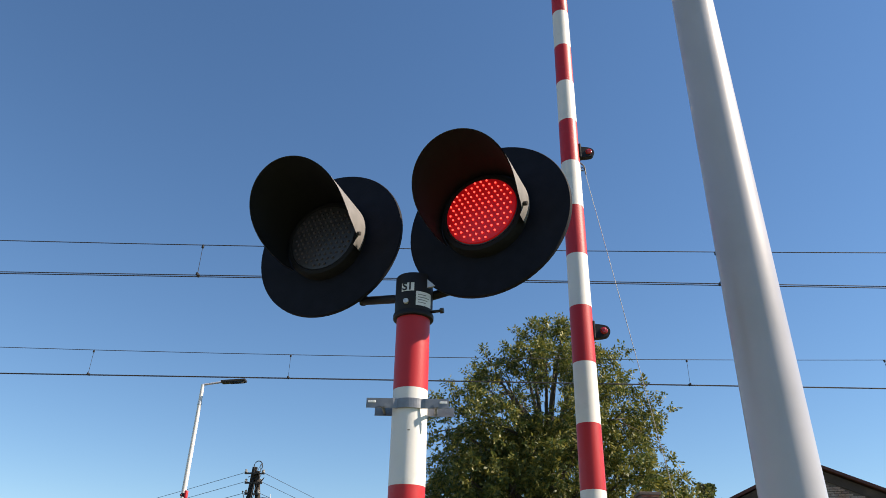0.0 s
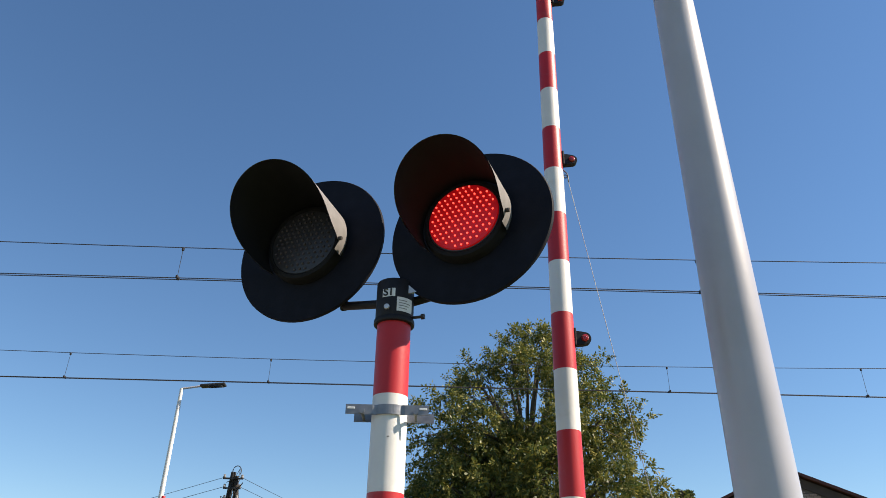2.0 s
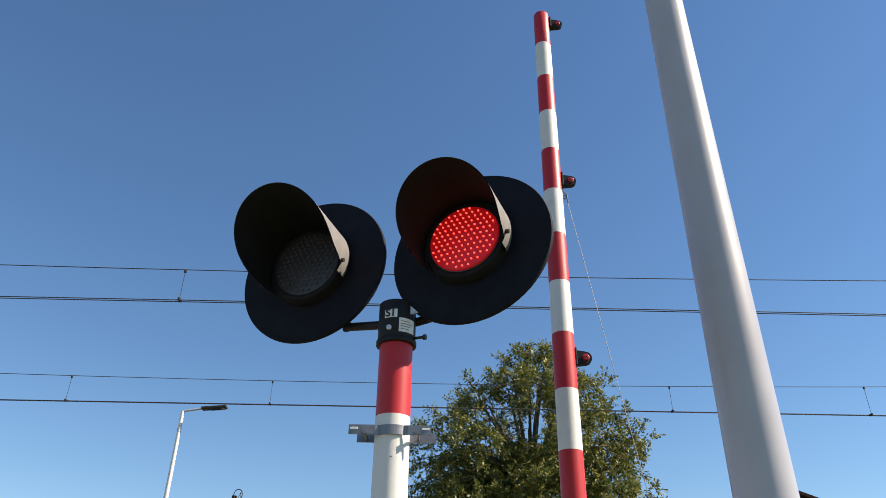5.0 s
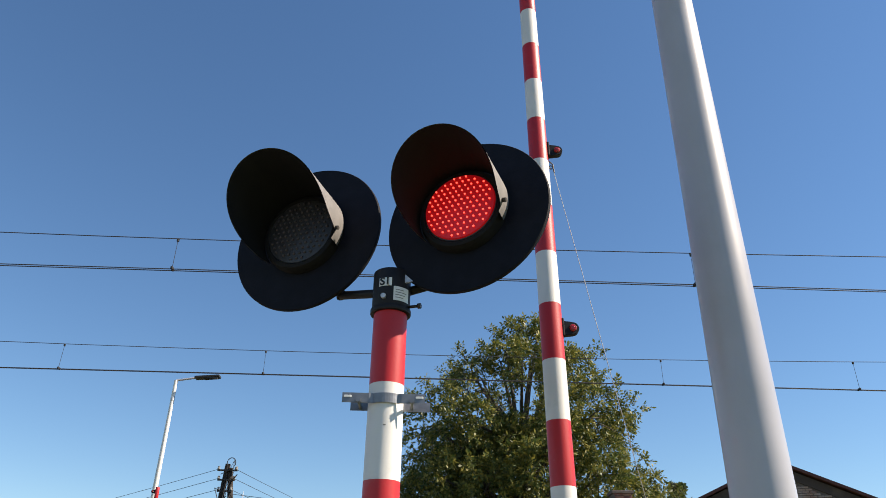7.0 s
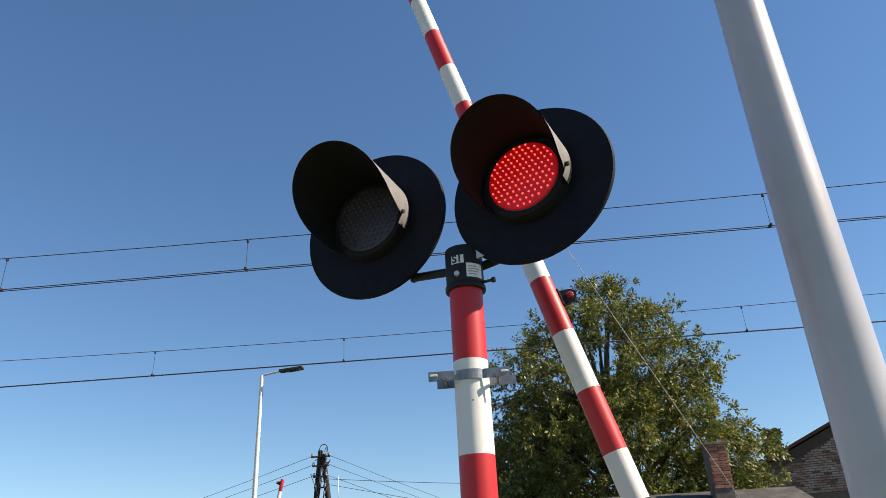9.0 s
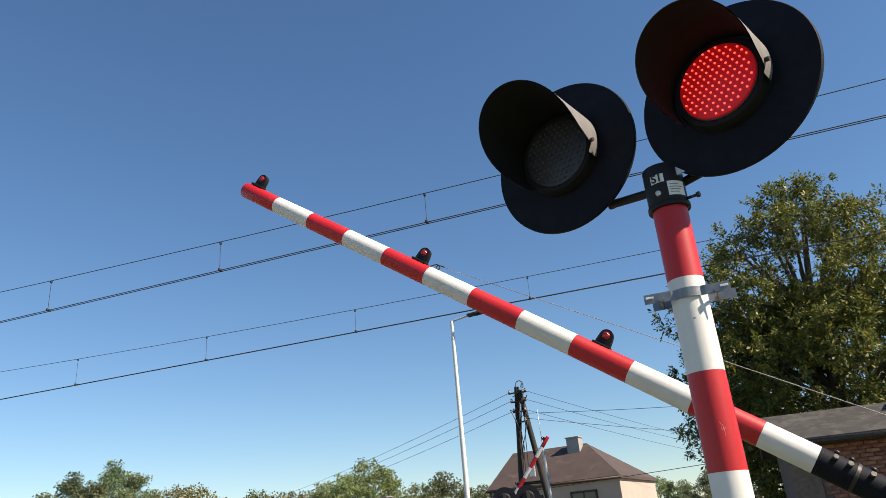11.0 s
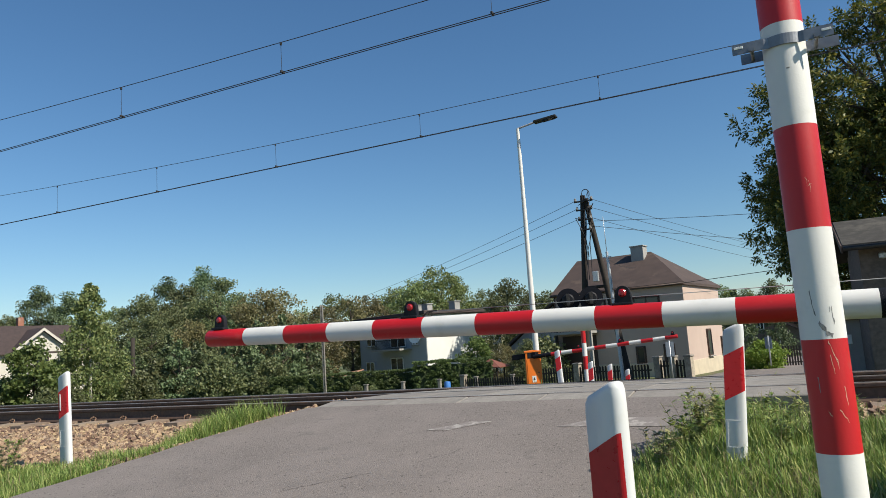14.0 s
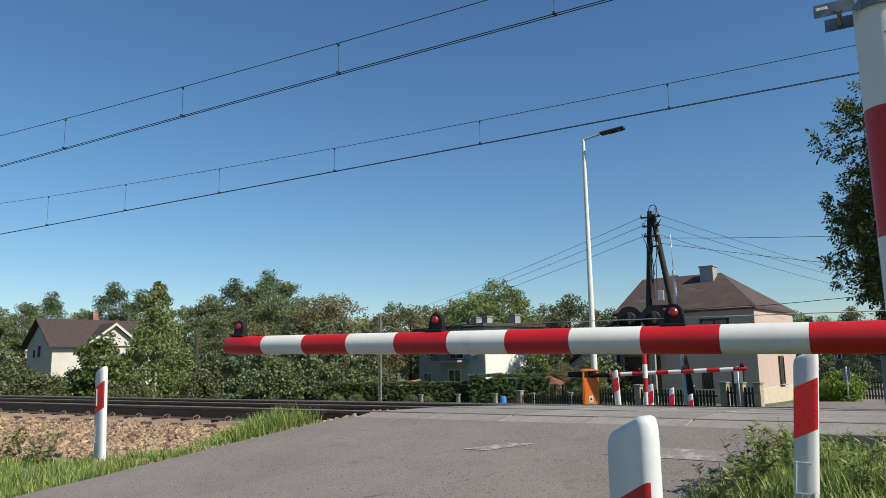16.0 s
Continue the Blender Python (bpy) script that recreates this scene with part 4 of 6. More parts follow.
blades("grass", ((-1.25, 2.6, 3.0, 6.3, 40000, 0.21, 0.0038), (-1.1, 3.0, 1.2, 3.2, 14000, 0.18, 0.0038), (2.4, 8, 0.5, 6.2, 12000, 0.2, 0.005), (-1.0, 5.5, -2.6, 1.3, 15000, 0.14, 0.0045), (-1.3, 0.5, 5.8, 6.9, 2200, 0.2, 0.004),
                 (-7.0, -5.8, 3.0, 5.2, 12000, 0.13, 0.0035), (-6.5, -5.4, 5.0, 6.8, 8000, 0.24, 0.0035), (-6.3, -5.5, 5.7, 6.6, 2500, 0.36, 0.0035), (-9.6, -6.6, 2.8, 4.9, 12000, 0.13, 0.004), (-18, -9, 2.5, 4.5, 4000, 0.2, 0.006), (-30, 8, 14.6, 17.5, 2500, 0.35, 0.01)),
       GRASS, "uneven green grass on the verge")
blades("dry_grass", ((-1.2, 2.2, 3.0, 6.8, 2200, 0.3, 0.003), (-6.8, -5.5, 3.0, 6.8, 600, 0.22, 0.003)), WEED, "dry straw-coloured grass on the verge", "dry grass")


def weed(m, seed, height):
    """A branching weed with small leaves."""
    r = random.Random(seed)
    w = thing("weed", m, "tall dry weed with small leaves on the verge", "weed", "weeds")
    stems = bmesh.new()
    V, F = [], []
    for s in range(6):
        a = r.uniform(0, 6.28)
        pts = [Vector((0.02 * math.cos(a) + 0.12 * k * k * math.cos(a) * r.uniform(0.6, 1.6), 0.12 * k * k * math.sin(a), height * k * r.uniform(0.85, 1.1))) for k in (0, 0.3, 0.6, 0.85, 1.0)]
        sweep(pts, 0.0018, 4, stems)
        for _ in range(42):
            k = r.uniform(0.15, 1)
            i = min(3, int(k * 4))
            p = pts[i].lerp(pts[i + 1], k * 4 - i)
            b, ln, wd = r.uniform(0, 6.28), r.uniform(0.025, 0.06), r.uniform(0.007, 0.015)
            d = Vector((math.cos(b), math.sin(b), r.uniform(-0.2, 0.6))) * ln
            sd = Vector((-math.sin(b), math.cos(b), 0)) * wd
            n = len(V)
            V += [p, p + d * 0.5 + sd, p + d, p + d * 0.5 - sd]
            F.append((n, n + 1, n + 2, n + 3))
    tagged(part("stem", stems, WEED, w), kind="stuff")
    tagged(mesh_part("leaves", V, F, WEED if seed % 3 == 1 else GRASS, w), kind="stuff")


for i, (x, y, h) in enumerate(((-0.72, 5.3, 0.32), (-0.6, 5.2, 0.4), (-0.5, 5.4, 0.3), (-0.1, 4.9, 0.3), (0.1, 5.3, 0.34), (-0.3, 5.7, 0.3), (0.6, 5.0, 0.24), (-0.8, 4.7, 0.24), (0.35, 5.9, 0.3), (-7.6, 4.3, 0.22), (-7.95, 4.6, 0.24), (-8.3, 4.3, 0.22), (-8.0, 4.05, 0.2), (-8.6, 4.6, 0.24), (-7.3, 4.7, 0.18), (-0.65, 5.0, 0.24), (-7.7, 4.9, 0.26), (-8.2, 5.0, 0.28), (-8.6, 5.1, 0.3), (-9.1, 5.0, 0.3), (-7.95, 5.2, 0.24), (-9.0, 4.6, 0.26), (-8.4, 4.8, 0.28), (-0.55, 5.7, 0.32), (-0.62, 5.45, 0.36))):
    weed(pose(x, y, ground_z(x, y)), i, h)

# ---- trees ----
def limb_mesh(r, height, spread, base_r, fork=0.35, limbs=9):
    bm = bmesh.new()
    trunk = [Vector((0.06 * height * 0.1 * math.sin(k * 3), 0.05 * height * 0.1 * math.cos(k * 4), height * k)) for k in (0, 0.15, 0.35, 0.6, 0.85)]
    for i, (a, b) in enumerate(zip(trunk, trunk[1:])):
        k0, k1 = i / 4, (i + 1) / 4
        tube(a, b, base_r * (1 - 0.8 * k0), base_r * (1 - 0.8 * k1), n=8, bm=bm, caps=False)
    for i in range(limbs):
        k = fork + (0.8 - fork) * i / limbs
        a = i * 2.4 + r.uniform(-0.4, 0.4)
        p = Vector((0, 0, height * k))
        ln = spread * r.uniform(0.55, 0.85) * (1.1 - 0.5 * k)
        mid = p + Vector((math.cos(a) * ln * 0.5, math.sin(a) * ln * 0.5, ln * 0.3))
        end = p + Vector((math.cos(a) * ln, math.sin(a) * ln, ln * r.uniform(0.5, 0.9)))
        tube(p, mid, base_r * 0.35, base_r * 0.22, n=6, bm=bm, caps=False)
        tube(mid, end, base_r * 0.22, base_r * 0.05, n=5, bm=bm, caps=False)
        for q in range(2):
            e2 = mid.lerp(end, 0.4) + Vector((r.uniform(-1, 1), r.uniform(-1, 1), r.uniform(0.1, 1))) * ln * 0.35
            tube(mid.lerp(end, 0.2 + 0.3 * q), e2, base_r * 0.12, base_r * 0.03, n=4, bm=bm, caps=False)
    return bm


def crown_arrays(seed, clumps, leaves, envelope, clump_r, leaf, droop=0.3, long=1.6):
    """Leaves in ragged clumps that fill an envelope: a function of a random generator giving a clump's centre and size factor."""
    g = np.random.default_rng(seed)
    P, S = [], []
    for _ in range(clumps):
        c, k = envelope(g)
        n = max(6, int(leaves / clumps * k * g.uniform(0.6, 1.4)))
        d = g.normal(size=(n, 3))
        d /= np.linalg.norm(d, axis=1)[:, None]
        rad = clump_r * k * g.random(n)[:, None] ** 0.45
        P.append(np.asarray(c) + d * rad * (1, 1, 0.7))
    P = np.concatenate(P)
    n = len(P)
    u = g.normal(size=(n, 3))
    u[:, 2] -= droop
    u /= np.linalg.norm(u, axis=1)[:, None]
    w = np.cross(u, g.normal(size=(n, 3)))
    w /= np.linalg.norm(w, axis=1)[:, None]
    s = (leaf * g.uniform(0.6, 1.35, n))[:, None]
    V = np.stack([P - u * s * long / 2, P + w * s * 0.5, P + u * s * long / 2, P - w * s * 0.5], 1).reshape(-1, 3)
    F = np.arange(4 * n).reshape(-1, 4)
    return V, F


def fast_mesh(name, V, F, material, parent, label=""):
    me = bpy.data.meshes.new(name)
    me.vertices.add(len(V))
    me.vertices.foreach_set("co", np.asarray(V, np.float32).ravel())
    me.loops.add(F.size)
    me.loops.foreach_set("vertex_index", F.ravel().astype(np.int32))
    me.polygons.add(len(F))
    me.polygons.foreach_set("loop_start", np.arange(0, F.size, F.shape[1], dtype=np.int32))
    me.update(calc_edges=True)
    me.validate()
    me.materials.append(material)
    ob = new(name, me)
    ob.parent = parent
    if label:
        tagged(ob, label)
    return ob


def round_crown(h0, h1, width, top=0.6):
    """Clump centres on and in a ragged egg between two heights."""
    def env(g):
        d = g.normal(size=3)
        d /= np.linalg.norm(d)
        r = g.uniform(0.45, 1.0) ** 0.6
        z = (h0 + h1) / 2 + d[2] * r * (h1 - h0) / 2
        k = (z - h0) / (h1 - h0)
        f = math.sin(math.pi * min(1, max(0.02, k * top + 0.5 * (1 - top) + 0.1))) ** 0.7
        lob = 0.82 + 0.3 * noise.noise((d[0] * 2.2, d[1] * 2.2, d[2] * 2.2 + h1))
        return (d[0] * r * width / 2 * f * lob, d[1] * r * width / 2 * f * lob, z), g.uniform(0.7, 1.25)
    return env


def cone_crown(h0, h1, width):
    def env(g):
        k = g.random() ** 1.3
        a = g.uniform(0, 6.283)
        r = width / 2 * (1 - k) ** 0.75 * g.uniform(0.5, 1.0)
        return (r * math.cos(a), r * math.sin(a), h0 + (h1 - h0) * k), 1.15 - 0.7 * k
    return env


def tree(m, seed, height, width, material, label, bark=BARK, clear=0.18, clumps=170, leaves=13000, clump_r=0.7, leaf=0.125, crown=None, category="tree", group="trees", base_r=None, droop=0.3, limbs=9):
    r = random.Random(seed)
    t = thing("tree", m, label, category, group)
    part("trunk", limb_mesh(r, height * 0.92, width * 0.45, base_r or height * 0.022, limbs=limbs), bark, t)
    V, F = crown_arrays(seed, clumps, leaves, crown or round_crown(height * clear, height, width), clump_r, leaf, droop)
    fast_mesh("crown", V, F, material, t)
    return t


# the big walnut behind the tracks: boughs of pinnate leaf sprays
def walnut_tree(m, seed, height, width):
    g = np.random.default_rng(seed)
    t = thing("tree", m, "large walnut tree with yellowing leaves behind the tracks", "tree", "near trees")
    boughs = []
    for k, (h, r, n, size) in enumerate(((0.93, 0.09, 4, 0.115), (0.82, 0.23, 7, 0.14), (0.67, 0.33, 10, 0.155), (0.51, 0.38, 11, 0.16), (0.36, 0.37, 10, 0.16), (0.24, 0.29, 8, 0.145), (0.6, 0.15, 6, 0.18), (0.4, 0.2, 6, 0.18))):
        for i in range(n):
            a = 2 * math.pi * (i + 0.45 * k + g.uniform(-0.3, 0.3)) / n
            rr = r * width * g.uniform(0.85, 1.12)
            boughs.append((np.array((rr * math.cos(a), rr * math.sin(a), height * (h + g.uniform(-0.035, 0.035)))), size * width * g.uniform(0.62, 1.12)))
    wood = limb_mesh(random.Random(seed), height * 0.92, width * 0.45, 0.28, limbs=14)
    stem = [Vector((0, 0, height * k)) for k in (0.12, 0.22, 0.34, 0.46, 0.6)]
    for c, size in boughs:
        p = Vector(c)
        a = min(stem, key=lambda q: abs(q.z - (p.z - 0.55 * p.to_2d().length)))
        mid = a.lerp(p, 0.55) + Vector((0, 0, 0.25))
        tube(a, mid, 0.1, 0.06, n=6, bm=wood, caps=False)
        tube(mid, p, 0.06, 0.025, n=5, bm=wood, caps=False)
        for _ in range(4):
            q = p + Vector(g.normal(size=3)).normalized() * size * 0.85
            tube(p, q, 0.022, 0.008, n=4, bm=wood, caps=False)
    part("trunk", wood, BARK, t)
    P, A, L = [], [], []
    for c, size in boughs:
        count = int((84 if c[2] < 0.6 * height else 62) * (size / 1.4) ** 2)
        d = g.normal(size=(count, 3))
        d += 0.55 * (c - (0, 0, height * 0.42)) / np.linalg.norm(c - (0, 0, height * 0.42))
        d /= np.linalg.norm(d, axis=1)[:, None]
        tips = c + d * size * (g.uniform(0.35, 1.1, (count, 1))) * (1, 1, 0.85)
        for tip, out in zip(tips, d):
            for _ in range(8):
                axis = out + g.normal(size=3) * 0.75 + (0, 0, 0.1)
                axis /= np.linalg.norm(axis)
                side = np.cross(axis, g.normal(size=3))
                side /= np.linalg.norm(side)
                ln = g.uniform(0.2, 0.36)
                for k in range(3):
                    for s_ in (-1, 1):
                        P.append(tip + axis * ln * (0.3 + 0.28 * k))
                        A.append(side * s_ + axis * 0.55 + (0, 0, -0.25))
                        L.append(ln)
                P.append(tip + axis * ln)
                A.append(axis + (0, 0, -0.2))
                L.append(ln)
    P, A, L = np.array(P), np.array(A), np.array(L)[:, None]
    A /= np.linalg.norm(A, axis=1)[:, None]
    W = np.cross(A, g.normal(size=A.shape) * 0.6 + (0, 0, 1))
    W /= np.linalg.norm(W, axis=1)[:, None]
    ln = L * 0.46 * g.uniform(0.75, 1.2, (len(P), 1))
    V = np.stack([P, P + A * ln * 0.55 + W * ln * 0.23, P + A * ln, P + A * ln * 0.55 - W * ln * 0.23], 1).reshape(-1, 3)
    fast_mesh("crown", V, np.arange(4 * len(P)).reshape(-1, 4), WALNUT, t)
    return t


walnut_tree(pose(3.65, 24.0, -0.8, 0, 0, 30), 21, 11.6, 9.0)

mixed = tree(Matrix.Translation(bearing(45.5, 74, -2)), 1, 10.9, 8.3, GREEN_A, "tall green broadleaf tree in the far tree line", group="far trees")
mixed2 = tree(Matrix.Translation(bearing(48.5, 72, -2)), 2, 9.6, 8.0, GREEN_A, "broad green tree in the far tree line", group="far trees", clear=0.08)
pine = tree(Matrix.Translation(bearing(47, 80, -2)), 3, 12, 6.5, GREEN_C, "tall dark pine in the far tree line", group="far trees", clear=0.3, clumps=110, clump_r=0.8)
rusty = tree(Matrix.Translation(bearing(40.2, 60, -1.9)), 4, 8.6, 8.6, GREEN_D, "broad tree with rusty green leaves", group="far trees", clear=0.04, clump_r=0.7)
small = tree(Matrix.Translation(bearing(35.5, 66, -2)), 5, 8.0, 5.5, GREEN_D, "slim tree with thin rusty leaves", group="far trees", clear=0.1, clumps=80, leaves=4500)
light = tree(Matrix.Translation(bearing(28.0, 74, -2)), 6, 10.2, 9.0, GREEN_B, "round light green tree behind the houses", group="far trees", clear=0.1)
birch = tree(Matrix.Translation(bearing(52.2, 45, -1.5)), 7, 7.2, 5.0, GREEN_B, "slender birch with light leaves and a white trunk", BIRCH_BARK, 0.06, 300, 22000, 0.6, 0.1, cone_crown(0.3, 7.4, 5.2), group="birches", base_r=0.1, droop=1.0, limbs=4)
spruce = tree(Matrix.Translation(bearing(49.5, 50, -1.6)), 8, 4.2, 3.4, GREEN_C, "young dark conifer at the edge of the trees", clear=0.02, clumps=90, leaves=5000, clump_r=0.45, leaf=0.11, crown=cone_crown(0.1, 4.2, 3.6), group="young conifers")
bush = tree(Matrix.Translation(bearing(47.5, 46, -1.6)), 9, 3.0, 3.6, GREEN_A, "dense green bush beside the tracks", clear=0.02, clumps=70, leaves=4500, clump_r=0.55, leaf=0.12, group="bushes", category="bush", limbs=5)
maple = tree(Matrix.Translation(bearing(55.7, 42, -1.4)), 10, 4.2, 3.3, MAPLE, "leafy young maple in front of a house", clear=0.1, clumps=80, leaves=6500, clump_r=0.55, leaf=0.13, group="garden trees")
rt = random.Random(5)


def put(ob, deg, dist, z, s=1.0):
    c = copy_thing(ob, Matrix.Translation(bearing(deg, dist, z)) @ pose(0, 0, 0, 0, 0, rt.uniform(0, 360)))
    s *= 0.97 if deg > 53 else 0.91 if deg > 46 else 1.02 if deg > 41 else 1.14 if 20 < deg and dist > 55 else 1.0
    c.scale = (s, s, s * rt.uniform(0.95, 1.05))
    return c


for deg, dist, ob, s in ((41.5, 78, mixed2, 0.98), (43.0, 70, mixed, 0.96), (44.2, 84, pine, 1.05), (46.4, 68, mixed2, 0.93), (50.2, 78, mixed, 0.92), (51.5, 70, mixed2, 0.86), (53.2, 84, pine, 0.98),
                         (55.0, 88, pine, 1.04), (57.0, 84, mixed, 0.9), (59.2, 90, pine, 0.92), (60.6, 82, mixed, 0.95), (62.4, 84, mixed2, 1.0), (64.5, 80, pine, 1.0), (67, 80, mixed, 1.0), (66.0, 60, mixed2, 0.62),
                         (66.5, 66, mixed2, 0.8), (65.2, 58, rusty, 0.9), (64.4, 46, bush, 1.3), (65.6, 42, mixed2, 0.55), (38.5, 72, small, 1.1), (37.0, 76, light, 0.7), (34.4, 80, light, 0.86), (33.2, 74, small, 1.08), (31.5, 82, rusty, 0.95),
                         (29.6, 88, light, 0.9), (26.2, 76, light, 1.02), (24.6, 80, mixed, 0.82), (22.4, 82, light, 0.8), (20.6, 62, mixed2, 0.8), (18.9, 64, mixed, 0.72), (17.5, 60, mixed2, 0.7), (15.5, 70, mixed, 0.7),
                         (8.8, 110, small, 1.0), (6.2, 104, mixed, 0.82), (4.6, 108, light, 0.85), (2.8, 100, mixed2, 0.78), (1.0, 98, mixed2, 0.85), (-1.5, 95, mixed, 0.8), (-4, 96, light, 0.8), (-7, 95, mixed2, 0.9),
                         (70, 85, pine, 1.0), (73, 90, mixed, 1.0), (76, 90, mixed2, 1.0), (42.2, 62, mixed2, 0.72), (45.0, 61, rusty, 0.72), (48.0, 63, mixed, 0.75), (21.2, 45, rusty, 0.36), (19.4, 42, mixed2, 0.34), (18.2, 44, bush, 1.0), (23.4, 56, maple, 0.8)):
    put(ob, deg, dist, -2.0, s)
for deg, dist, ob, s in ((51.0, 47, bush, 0.9), (49.0, 44, bush, 0.8), (46.2, 45, spruce, 1.0), (45.0, 48, spruce, 0.9), (43.6, 44, bush, 0.9), (42.4, 46, spruce, 1.15), (41.0, 47, spruce, 0.95), (39.6, 45, bush, 0.8), (44.4, 52, bush, 1.2),
                         (53.8, 42, bush, 0.7), (55.0, 40, bush, 0.6), (58.8, 42, bush, 0.75), (57.4, 44, bush, 0.8), (60.4, 40, bush, 0.85), (61.8, 41, bush, 0.9), (64.5, 38, bush, 0.8), (47.0, 50, spruce, 1.2), (50.2, 52, bush, 1.3), (40.4, 52, spruce, 1.2), (38.6, 50, spruce, 1.3), (36.8, 52, spruce, 1.2),
                         (39.0, 40, bush, 0.3), (37.4, 39.5, bush, 0.3), (33.2, 39, bush, 0.28), (31.9, 39, bush, 0.25), (26.2, 46, maple, 0.42), (66, 38, bush, 1.0), (69, 36, bush, 1.2)):
    put(ob, deg, dist, -1.5, s)
bright = tree(Matrix.Translation(bearing(2.0, 42, -1.5)), 12, 1.75, 2.3, BRIGHT, "bright green clipped shrub by the far road", clear=0.02, clumps=90, leaves=9000, clump_r=0.35, leaf=0.07, group="shrubs", category="shrub", limbs=4)
put(bright, 3.5, 43, -1.5, 0.6)
put(spruce, 3.6, 74, -2.0, 1.5)
put(spruce, 1.2, 70, -2.0, 1.1)


# ---- hedge ----
HEDGE_CORE = mat("inner_hedge_twigs", (0.035, 0.052, 0.02), 0.95, var=0.4, scale=9, bump=0.6, bscale=30)


def hedge(a, b, h, w, label, seed):
    a, b = Vector(a), Vector(b)
    d = b - a
    t = thing("hedge", Matrix.Translation(a) @ pose(0, 0, 0, 0, 0, math.degrees(math.atan2(d.y, d.x))), label, "hedge", "hedges")
    ln = d.to_2d().length
    part("core", box((ln, w * 0.7, h * 0.9), (ln / 2, 0, h * 0.45), 0.05), HEDGE_CORE, t)

    def env(g):
        face = g.random()
        x = g.uniform(0, ln)
        if face < 0.6:
            return (x, -w / 2 + g.uniform(0, 0.1), g.uniform(0, h)), 1
        return (x, g.uniform(-w / 2, w / 2), h + 0.06 * noise.noise((x, 0, seed))), 1
    V, F = crown_arrays(seed, int(ln * 130), int(ln * 5200), env, 0.11, 0.055, 0)
    fast_mesh("foliage", V, F, HEDGE, t)


hedge(bearing(39.6, 43, -1.7), bearing(28.3, 41, -1.7), 1.6, 1.0, "long clipped dark thuja hedge", 31)
hedge(bearing(28.6, 40, -1.7), bearing(22.4, 40, -1.7), 1.98, 1.2, "tall dark clipped hedge", 32)


# ---- houses ----
def window(parent, at, w, h, yaw, frame_mat, bars=1, sill=True, name="window"):
    """Frame, panes and sill against a wall that faces local -y."""
    wn_ = new(name)
    wn_.parent = parent
    wn_.matrix_basis = pose(*at, 0, 0, yaw)
    part("reveal", box((w + 0.1, 0.04, h + 0.1), (0, 0.0, 0), 0.0), FRAME_BROWN if frame_mat is FRAME_BROWN else GREY_WALL, wn_)
    f = 0.07
    fb = bmesh.new()
    for s in (-1, 1):
        box((f, 0.07, h), (s * (w - f) / 2, -0.03, 0), bm=fb)
        box((w, 0.07, f), (0, -0.03, s * (h - f) / 2), bm=fb)
    for k in range(bars):
        box((f, 0.07, h), (w * ((k + 1) / (bars + 1) - 0.5), -0.03, 0), bm=fb)
    part("frame", fb, frame_mat, wn_)
    n = bars + 1
    for k in range(n):
        part("pane", box((w / n - f, 0.01, h - 2 * f), (w * ((k + 0.5) / n - 0.5), -0.03, 0)), GLASS_DARK, wn_)
    if sill:
        part("sill", box((w + 0.2, 0.16, 0.05), (0, -0.08, -h / 2 - 0.03), 0.01, segs=1), GREY_WALL, wn_)


def hip_roof(x0, x1, y0, y1, z, rise, inset, over, th=0.16, inset_far=None):
    x0, x1, y0, y1 = x0 - over, x1 + over, y0 - over, y1 + over
    ym = (y0 + y1) / 2
    v = [(x0, y0, z), (x1, y0, z), (x1, y1, z), (x0, y1, z), (x0 + inset, ym, z + rise), (x1 - (inset if inset_far is None else inset_far), ym, z + rise)]
    w = [(a, b, c - th) for a, b, c in v[:4]]
    f = [(0, 1, 5, 4), (1, 2, 5), (2, 3, 4, 5), (3, 0, 4), (6, 7, 1, 0), (7, 8, 2, 1), (8, 9, 3, 2), (9, 6, 0, 3), (9, 8, 7, 6)]
    return v + w, f


def gable_roof(x0, x1, y0, y1, z, rise, over, th=0.15, along="y"):
    """Two slabs; the gable faces -y when the ridge runs along y."""
    xm = (x0 + x1) / 2
    s = rise / (xm - x0)
    a0, a1 = x0 - over, x1 + over
    b0, b1 = y0 - over, y1 + over
    zl = z - over * s
    top = [(a0, zl), (xm, z + rise), (a1, zl)]
    v = [(x, b, zz + d) for b in (b0, b1) for d in (th, 0) for x, zz in top]
    f = [(0, 1, 7, 6), (1, 2, 8, 7), (3, 9, 10, 4), (4, 10, 11, 5), (0, 3, 4, 1), (1, 4, 5, 2), (6, 7, 10, 9), (7, 8, 11, 10), (0, 6, 9, 3), (2, 5, 11, 8)]
    return v, f


# pink two-storey house
yaw_a = -9.2
PA = Vector((-5.17, 41.95, -1.5)) + Matrix.Rotation(radians(yaw_a), 3, "Z") @ Vector((-8.15, 0.15, 0))
pink = thing("house", Matrix.Translation(PA) @ pose(0, 0, 0, 0, 0, yaw_a), "pink rendered two-storey house with a brown hipped roof", "house", "houses")
LW, LD, EV = 8.0, 7.6, 5.15
part("wall", box((LW, LD, EV), (LW / 2, LD / 2, EV / 2), 0.02), PINK_WALL, pink)
part("plinth", box((LW + 0.06, LD + 0.06, 0.9), (LW / 2, LD / 2, 0.42), 0.02), PLINTH, pink)
v, f = hip_roof(0, LW, 0, LD, EV + 0.12, 2.35, 0.25, 0.15, 0.16, 3.0)
roof = mesh_part("roof", v, f, ROOF_BROWN, pink, "brown sheet hipped roof")
ch = part("chimney", box((0.8, 0.75, 1.5), (4.6, 3.2, 7.2), 0.02), GREY_WALL, roof)
part("chimney_cap", box((0.9, 0.85, 0.08), (4.6, 3.2, 7.97), 0.02), GREY_WALL, roof)
